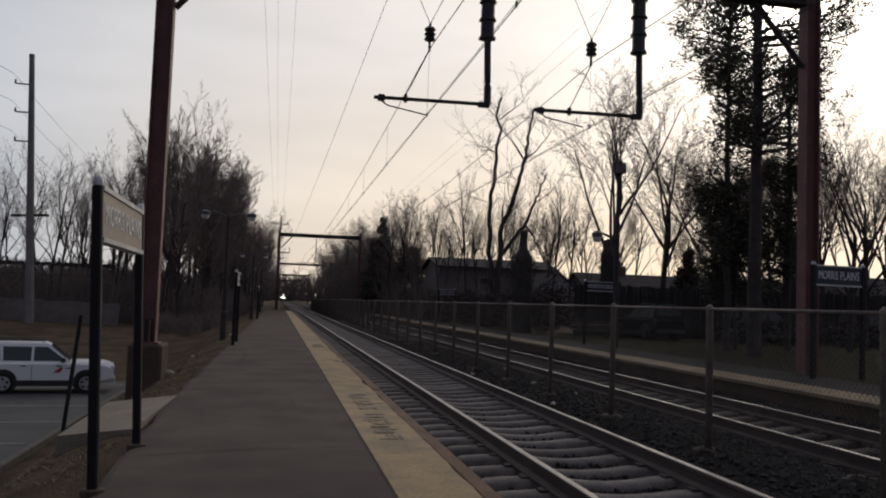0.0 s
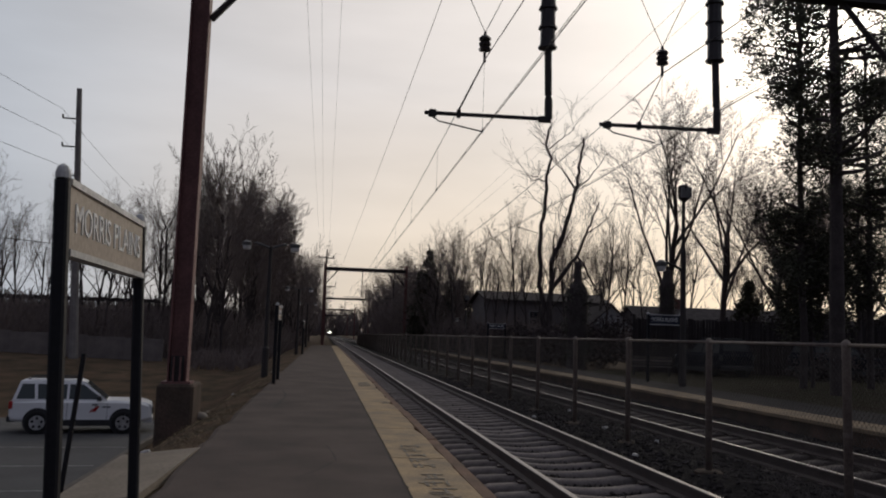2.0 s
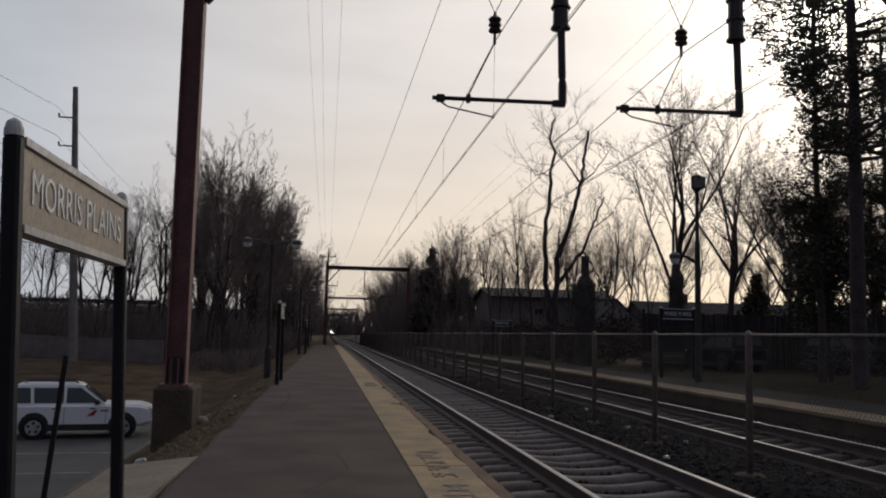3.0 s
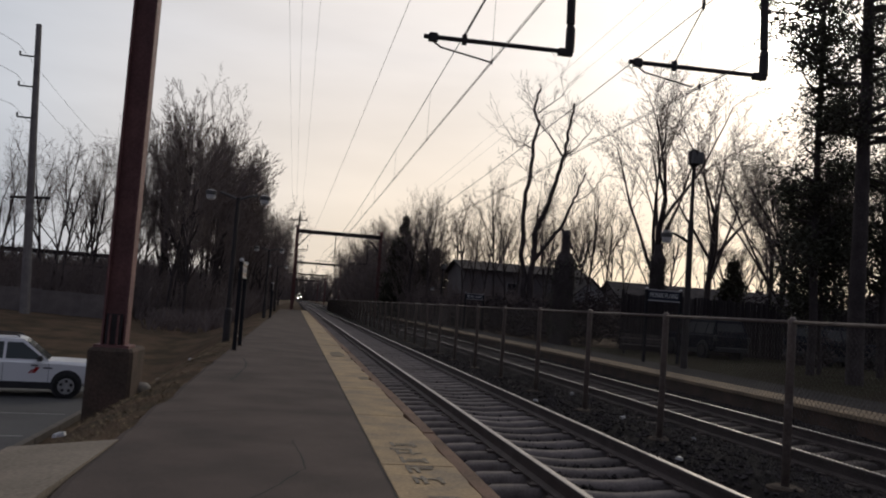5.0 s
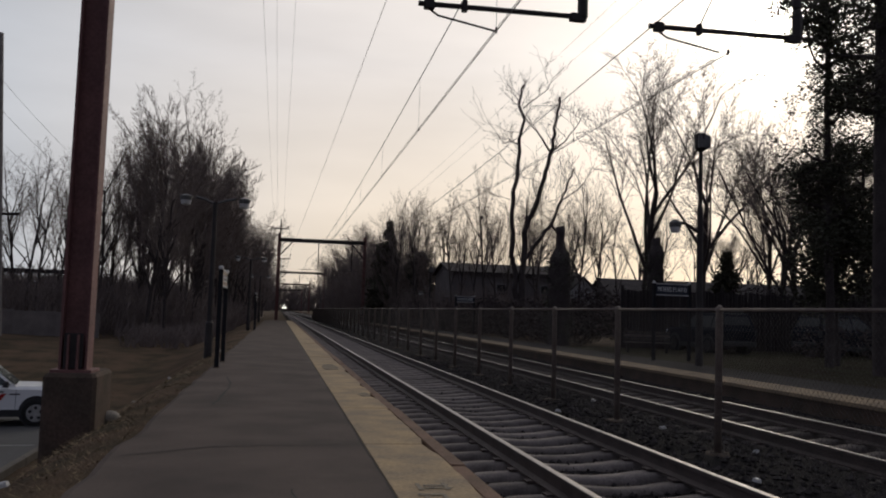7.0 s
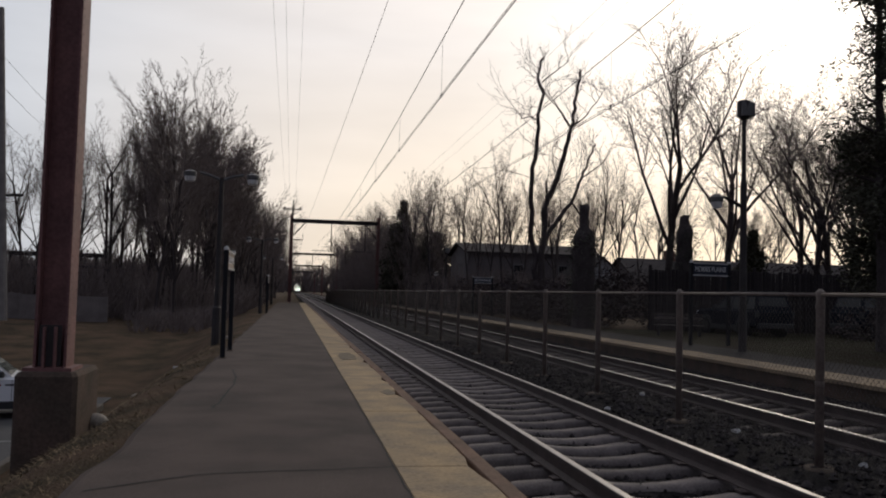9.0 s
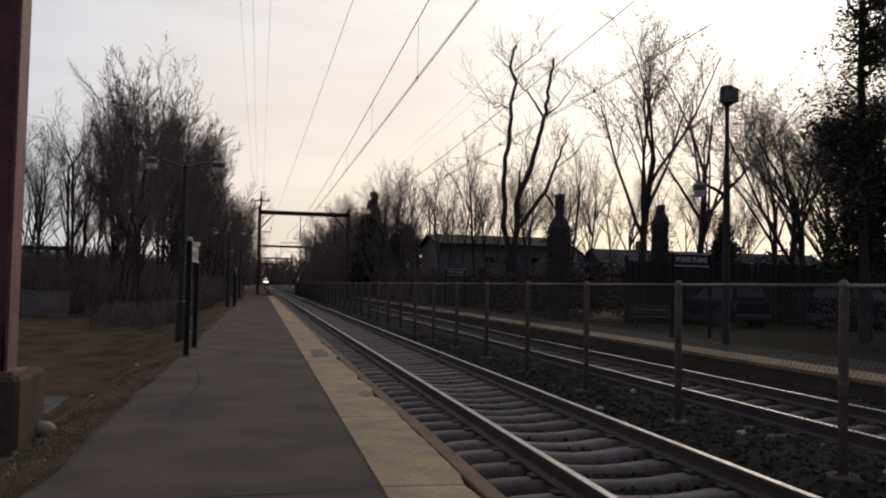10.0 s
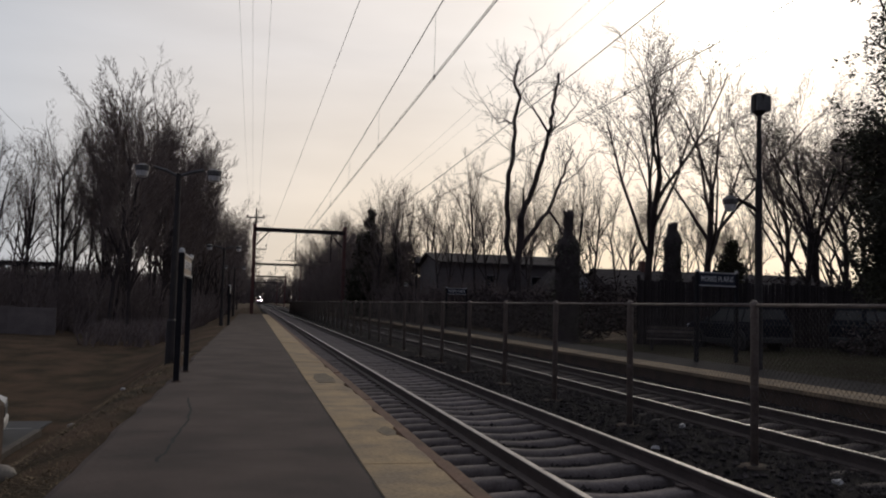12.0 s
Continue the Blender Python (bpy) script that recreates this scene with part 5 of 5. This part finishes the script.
def suv(at, label, paint, rim, group="", lens=REDLENS, pane=CARGLASS):
    """A boxy small SUV; nose at +x, wheels on z = 0."""
    g = thing("car", label, "car", at, group)
    def section(x, wid, z0, z1, r):
        return [(x, -wid + r, z0), (x, wid - r, z0), (x, wid, z0 + r), (x, wid, z1 - r), (x, wid - r, z1), (x, -wid + r, z1), (x, -wid, z1 - r), (x, -wid, z0 + r)]
    body = Shape().rings([section(-2.2, 0.78, 0.52, 1.0, 0.06), section(-2.14, 0.86, 0.4, 1.08, 0.08), section(-1.2, 0.9, 0.34, 1.09, 0.08), section(0.75, 0.9, 0.34, 1.09, 0.08), section(1.1, 0.89, 0.34, 1.09, 0.08), section(1.85, 0.88, 0.36, 1.07, 0.1), section(2.08, 0.85, 0.4, 1.01, 0.12), section(2.2, 0.78, 0.46, 0.93, 0.1)])
    part("body", body, paint, g, smooth=False)
    lo, hi = 1.07, 1.69
    base = [(-2.12, -0.84, lo), (0.78, -0.84, lo), (0.78, 0.84, lo), (-2.12, 0.84, lo)]
    top = [(-1.92, -0.66, hi), (0.02, -0.66, hi), (0.02, 0.66, hi), (-1.92, 0.66, hi)]
    crown = [(-1.8, -0.56, hi + 0.06), (-0.14, -0.56, hi + 0.06), (-0.14, 0.56, hi + 0.06), (-1.8, 0.56, hi + 0.06)]
    part("cabin", Shape().rings([base, top, crown]), paint, g)
    for s in (-1, 1):
        def pt(u, h):
            k = (h - lo) / (hi - lo)
            return (u, s * (0.845 + (0.665 - 0.845) * k), h)
        for a, b, c, d in (((-2.0), (-1.45), (-1.5), (-1.86)), ((-1.36), (-0.5), (-0.5), (-1.4)), ((-0.42), (0.64), (0.0), (-0.42))):
            q = [pt(a, 1.12), pt(b, 1.12), pt(c, 1.6), pt(d, 1.6)]
            part("side_window", Shape().face(*(q if s < 0 else q[::-1])), pane, g)
        for x in (-0.5, 0.62):
            part("door_handle", Shape().box(x - 0.32, x - 0.14, s * 0.9 - 0.015, s * 0.9 + 0.02, 0.93, 0.965), PLASTIC, g)
        for x in (-0.46, 0.78):
            part("door_seam", Shape().box(x - 0.006, x + 0.006, s * 0.902 - 0.002, s * 0.902 + 0.002, 0.42, 1.0), PLASTIC, g)
        part("mirror", Shape().box(0.45, 0.59, s * 0.98 - 0.1, s * 0.98 + 0.1, 1.08, 1.24, 0.03), PLASTIC, g)
        part("sill", Shape().box(-1.0, 0.95, s * 0.89 - 0.03, s * 0.89 + 0.03, 0.26, 0.46, 0.01), PLASTIC, g)
        part("headlight", Shape().box(1.98, 2.2, s * 0.68 - 0.13, s * 0.68 + 0.13, 0.78, 0.97, 0.03), CLEARLENS, g)
        part("tail_light", Shape().box(-2.21, -2.08, s * 0.8 - 0.07, s * 0.8 + 0.07, 0.8, 1.05, 0.02), lens, g)
        part("roof_rail", Shape().tube([(-1.7, s * 0.56, hi + 0.06), (-1.6, s * 0.56, hi + 0.12), (-0.2, s * 0.56, hi + 0.12), (-0.1, s * 0.56, hi + 0.06)], 0.025, 6), PLASTIC, g)
        for x in (-1.33, 1.3):
            part("wheel_arch", Shape().tube([(x, s * 0.7, 0.4), (x, s * 0.912, 0.4)], 0.44, 18), PLASTIC, g)
            wheel(g, x, s * 0.84, rim)
        if not group:
            part("door_emblem", Shape().face((0.3, s * 0.907, 0.72), (0.42, s * 0.907, 0.72), (0.54, s * 0.907, 0.9), (0.42, s * 0.907, 0.9)).face((0.22, s * 0.907, 0.7), (0.27, s * 0.907, 0.7), (0.36, s * 0.907, 0.82), (0.31, s * 0.907, 0.82)), REDLENS, g, "slanted red door emblem")
            part("door_lettering", Shape().box(0.62, 1.0 - 0.12, s * 0.906 - 0.001, s * 0.906 + 0.001, 0.86, 0.9), PLASTIC, g, "row of small grey lettering bars")
    part("windscreen", Shape().face((0.72, -0.74, 1.11), (0.72, 0.74, 1.11), (0.08, 0.6, 1.64), (0.08, -0.6, 1.64)), pane, g, at=pose(0.03, 0, 0.02))
    part("rear_window", Shape().face((-2.08, 0.7, 1.12), (-2.08, -0.7, 1.12), (-1.94, -0.58, 1.6), (-1.94, 0.58, 1.6)), pane, g, at=pose(-0.02, 0, 0))
    part("grille", Shape().box(2.16, 2.235, -0.5, 0.5, 0.62, 0.86, 0.01), PLASTIC, g)
    part("front_bumper", Shape().box(1.95, 2.25, -0.8, 0.8, 0.36, 0.56, 0.04), PLASTIC if group else GREYWHITE, g)
    part("rear_bumper", Shape().box(-2.26, -2.0, -0.8, 0.8, 0.38, 0.58, 0.04), PLASTIC, g)
    return g


suv(pose(-10.5, 32.1, LOT_Z, 0, 0, 11), "white compact SUV with a red door emblem in the car park", CARWHITE, CHROME)
# shaded copy of the car glass: darker and rougher to kill sky reflections
DULLGLASS = glass("shade_dulled_car_glass", (0.008, 0.009, 0.01), 0.55)
CAR_DARK = mat("dark_blue_car_paint", (0.022, 0.024, 0.03), None, 0.7, 1, 20, 0.0, spec=0.04)
CAR_MAROON = mat("maroon_car_paint", (0.032, 0.02, 0.02), None, 0.7, 1, 20, 0.0, spec=0.04)
# dark rims, tail lenses and bumpers put the hedge's shade into these cars' colours
for x, y, rz, paint, lb in ((21.5, 38.8, 8, CAR_DARK, "dark blue parked car in the shade of the hedge"), (27.5, 38.0, 4, CAR_MAROON, "maroon parked car in the shade of the pines"), (16.0, 40.5, 95, CAR_DARK, "dark parked car half hidden beyond the fence")):
    suv(pose(x, y, ground_z(x, y) + 0.02, 0, 0, rz), lb, paint, DARKSTEEL, "cars beyond the far platform", PLASTIC, DULLGLASS)


# ---- walkway slab, stake, stones ----
def small_things():
    s = Shape().rings([[(x, y, -0.3) for x, y in ((-3.96, 8.5), (-3.87, 11.58), (-4.75, 11.6), (-4.72, 8.7))], [(-3.96, 8.5, PZ + 0.004), (-3.87, 11.58, PZ + 0.004), (-4.75, 11.6, PZ - 0.1), (-4.72, 8.7, PZ - 0.1)]])
    tagged(part("walkway_slab", s, SLAB), "pale concrete walkway slab beside the platform", "slab")
    st = thing("leaning_stake", "thin black stake leaning at the grass edge", "stake")
    part("rod", Shape().tube([(-4.97, 10.0, -0.3), (-4.83, 10.0, 1.23)], 0.025, 6), BLACK, st)
    rng = random.Random(3)
    for x, y, r in ((-4.82, 18.5, 0.13), (-4.3, 33.5, 0.08), (-5.6, 26.0, 0.07)):
        rings = []
        for i in range(7):
            t = math.pi * i / 6
            rings.append([(r * max(0.08, math.sin(t)) * math.cos(a) * rng.uniform(0.85, 1.1) * 1.3, r * max(0.08, math.sin(t)) * math.sin(a) * rng.uniform(0.85, 1.1), -r * 0.8 * math.cos(t)) for a in (k * 0.7854 for k in range(8))])
        tagged(part("stone", Shape().rings(rings), CONCRETE, at=pose(x, y, ground_z(x, y) + r * 0.5), smooth=True), "pale rounded stone lying on the bank", "stone")


small_things()


def litter():
    rng = random.Random(8)
    for x, y, r in ((2.1, 13.4, 0.05), (3.1, 15.1, 0.05), (2.0, 19.2, 0.06), (2.9, 17.2, 0.07), (3.3, 21.0, 0.05), (-5.0, 14.4, 0.09), (-5.6, 15.0, 0.07), (-5.4, 30.5, 0.06), (-6.5, 33.0, 0.07)):
        z = -0.13 if x > 0 else ground_z(x, y) + 0.02
        pts = [(r * math.cos(a) * rng.uniform(0.7, 1.2), r * math.sin(a) * rng.uniform(0.7, 1.2)) for a in (k * 1.05 for k in range(6))]
        sh = Shape().rings([[(u, v, 0.0) for u, v in pts], [(u * 0.8, v * 0.8, 0.03 + 0.02 * rng.random()) for u, v in pts]])
        tagged(part("paper_litter", sh, GREYWHITE, at=pose(x, y, z, rng.uniform(-15, 15), rng.uniform(-15, 15), 0)), "crumpled pale scrap of litter on the ground", "litter", "litter scraps")


litter()


def bench(at, label):
    """A slatted bench whose back is towards its own +y."""
    g = thing("bench", label, "bench", at)
    for x in (-0.75, 0.75):
        part("leg", Shape().box(x - 0.04, x + 0.04, -0.24, -0.16, -0.1, 0.44, 0.01), DARKSTEEL, g)
        part("leg", Shape().tube([(x, 0.18, -0.1), (x, 0.2, 0.44), (x, 0.32, 0.9)], 0.035, 6), DARKSTEEL, g)
        part("armrest", Shape().box(x - 0.03, x + 0.03, -0.24, 0.24, 0.62, 0.66, 0.01), DARKSTEEL, g)
    for k in range(4):
        part("seat_slat", Shape().box(-0.9, 0.9, -0.24 + 0.12 * k, -0.14 + 0.12 * k, 0.44, 0.475, 0.008), DARK_TIE, g)
    for k in range(3):
        part("back_slat", Shape().box(-0.9, 0.9, 0.19 + 0.045 * k, 0.22 + 0.045 * k, 0.54 + 0.13 * k, 0.64 + 0.13 * k, 0.006), DARK_TIE, g)
    return g


bench(pose(11.9, 37.8, 0.06, 0, 0, -20), "weathered slatted bench on the lawn by the far platform")


# ---- buildings ----
def gable_house(x, y, w, d, wall_h, rise, label, wall, rz=0.0, ridge="x", windows=(), chimney=None, roof=SHINGLE):
    g = thing("house", label, "house", pose(x, y, ground_z(x, y) - 0.2, 0, 0, rz))
    hw, hd = w / 2, d / 2
    body = Shape().box(-hw, hw, -hd, hd, 0, wall_h)
    if ridge == "x":
        body.face((-hw, -hd, wall_h), (-hw, 0, wall_h + rise), (-hw, hd, wall_h)).face((hw, -hd, wall_h), (hw, hd, wall_h), (hw, 0, wall_h + rise))
    else:
        body.face((-hw, -hd, wall_h), (hw, -hd, wall_h), (0, -hd, wall_h + rise)).face((-hw, hd, wall_h), (0, hd, wall_h + rise), (hw, hd, wall_h))
    part("wall", body, wall, g)
    o, t = 0.35, 0.14
    if ridge == "x":
        k = rise / hd
        out = [(-hd - o, wall_h - o * k), (0, wall_h + rise), (hd + o, wall_h - o * k), (hd + o, wall_h - o * k + t), (0, wall_h + rise + t), (-hd - o, wall_h - o * k + t)]
        part("roof", Shape().prism(out, "x", -hw - o, hw + o), roof, g)
    else:
        k = rise / hw
        out = [(-hw - o, wall_h - o * k), (0, wall_h + rise), (hw + o, wall_h - o * k), (hw + o, wall_h - o * k + t), (0, wall_h + rise + t), (-hw - o, wall_h - o * k + t)]
        part("roof", Shape().prism(out, "y", -hd - o, hd + o), roof, g)
    for wx, wz, ww, wh in windows:
        win = part("window", Shape().box(wx - ww / 2 - 0.08, wx + ww / 2 + 0.08, -hd - 0.05, -hd + 0.02, wz - 0.08, wz + wh + 0.08), FRAME, g)
        part("pane", Shape().box(wx - ww / 2, wx + ww / 2, -hd - 0.07, -hd - 0.045, wz, wz + wh), WINDOW, win)
        part("glazing_bar", Shape().box(wx - ww / 2, wx + ww / 2, -hd - 0.085, -hd - 0.07, wz + wh / 2 - 0.025, wz + wh / 2 + 0.025), FRAME, win)
    if chimney:
        part("chimney", Shape().box(chimney - 0.4, chimney + 0.4, -0.4, 0.4, wall_h, wall_h + rise + 0.9, 0.04), BRICKWALL, g)
    return g


gable_house(18.2, 84, 11.6, 8, 5.3, 0.9, "dark two-storey house behind bare trees", SIDING, windows=((-1.3, 3.0, 0.8, 1.3), (2.8, 3.0, 0.8, 1.3)))
gable_house(22.0, 76, 4.2, 6, 2.9, 1.9, "small pale gabled house", PALE_SIDING, ridge="y", windows=((0, 1.0, 1.0, 1.2),))
gable_house(36.0, 78, 21, 9, 2.9, 2.1, "long low house with a dark shingle roof", SIDING, chimney=-6.0, windows=((-6, 1.2, 1.2, 1.2), (4, 1.2, 1.2, 1.2)))
gable_house(56.0, 72, 16, 9, 3.0, 2.4, "low house with a grey shingle roof", SIDING, chimney=-4.0)


def board_wall():
    g = tagged(new("garden_wall"), "long grey weathered board wall on the bank", "wall", kind="structure")
    rng = random.Random(6)
    sh = Shape().box(0, 2.4, -0.06, 0.06, -0.6, 1.45).mesh("panel", WALLGREY)
    for i in range(12):
        x = -13.0 - 2.42 * i
        part("panel", sh, WALLGREY, g, at=pose(x - 2.4, 60 + 0.15 * i, ground_z(x, 60) + rng.uniform(-0.02, 0.02)))


board_wall()


def dark_board_fence():
    g = tagged(new("board_fence"), "tall dark brown board fence behind the far lawn", "fence")
    rng = random.Random(16)
    post = Shape().box(-0.06, 0.06, -0.06, 0.06, -0.4, 2.95, 0.02).mesh("post", DARKWOOD)
    board = Shape().box(-0.072, 0.072, -0.02, 0.02, 0.0, 2.75, 0.02).mesh("board", DARKWOOD)
    rail = Shape().box(0.0, 2.42, 0.022, 0.06, -0.05, 0.05).mesh("rail", DARKWOOD)
    for i in range(17):
        x, y = 13.0 + 2.42 * i, 43.0 - 0.12 * i
        z = ground_z(x, y)
        part("post", post, DARKWOOD, g, at=pose(x, y, z, 0, 0, -2.8))
        for h in (0.6, 2.25):
            part("rail", rail, DARKWOOD, g, at=pose(x, y, z + h, 0, 0, -2.8))
        for k in range(15):
            part("board", board, DARKWOOD, g, at=pose(x + 0.15 + 0.155 * k, y - 0.0075 * k, z + rng.uniform(-0.05, 0.05), 0, rng.uniform(-0.4, 0.4), -2.8))


dark_board_fence()


def substation():
    g = thing("substation", "dark steel lattice structures of a substation behind the wall", "substation", pose(-27, 82, -0.3))
    for i in range(9):
        x = -9 + 2.2 * i
        part("upright", Shape().box(x - 0.12, x + 0.12, -0.12, 0.12, 0, 4.2), DARKSTEEL, g)
    part("top_beam", Shape().box(-9.5, 9.5, -0.2, 0.2, 4.0, 4.35), DARKSTEEL, g)
    part("mid_beam", Shape().box(-9.5, 9.5, -0.15, 0.15, 3.1, 3.3), DARKSTEEL, g)
    for i in range(18):
        x = -9.2 + 1.08 * i
        part("brace", Shape().tube([(x, 0, 3.2), (x + (0.5 if i % 2 else -0.5), 0, 4.1)], 0.05, 4), DARKSTEEL, g)
        if i % 2:
            part("bushing", Shape().tube([(x, 0, 4.3), (x, 0, 4.75)], [0.12, 0.06], 6), INSULATOR, g)
    for x in (-6, -1, 4.5):
        part("transformer", Shape().box(x - 1.4, x + 1.4, 0.6, 2.6, 0, 2.6, 0.1), DARKSTEEL, g)


substation()


# ---- train far down the line ----
def build_train():
    g = thing("train", "distant oncoming train with three bright headlights", "train")
    out = [(-1.5, 0.5), (1.5, 0.5), (1.5, 3.3), (1.1, 4.1), (-1.1, 4.1), (-1.5, 3.3)]
    part("body", Shape().prism(out, "y", 0, 24), DARKSTEEL, g)
    part("windscreen", Shape().box(-1.2, 1.2, -0.04, 0.0, 2.4, 3.3), WINDOW, g)
    part("underframe", Shape().box(-1.2, 1.2, 0.3, 23.5, 0.02, 0.5), DARKSTEEL, g)
    part("coach", Shape().prism(out, "y", 24.6, 48), DARKSTEEL, g)
    for x, z, r in ((0, 3.7, 0.14), (-0.8, 1.8, 0.22), (0.8, 1.8, 0.22)):
        part("headlight", Shape().tube([(x, -0.12, z), (x, -0.02, z)], r, 10), HEADLIGHT, g, "bright headlight")
    return g


train = build_train()


def motions():
    walk(train, [(0.0, pose(0.75, 620, 0)), (12.0, pose(0.75, 460, 0))])


motions()
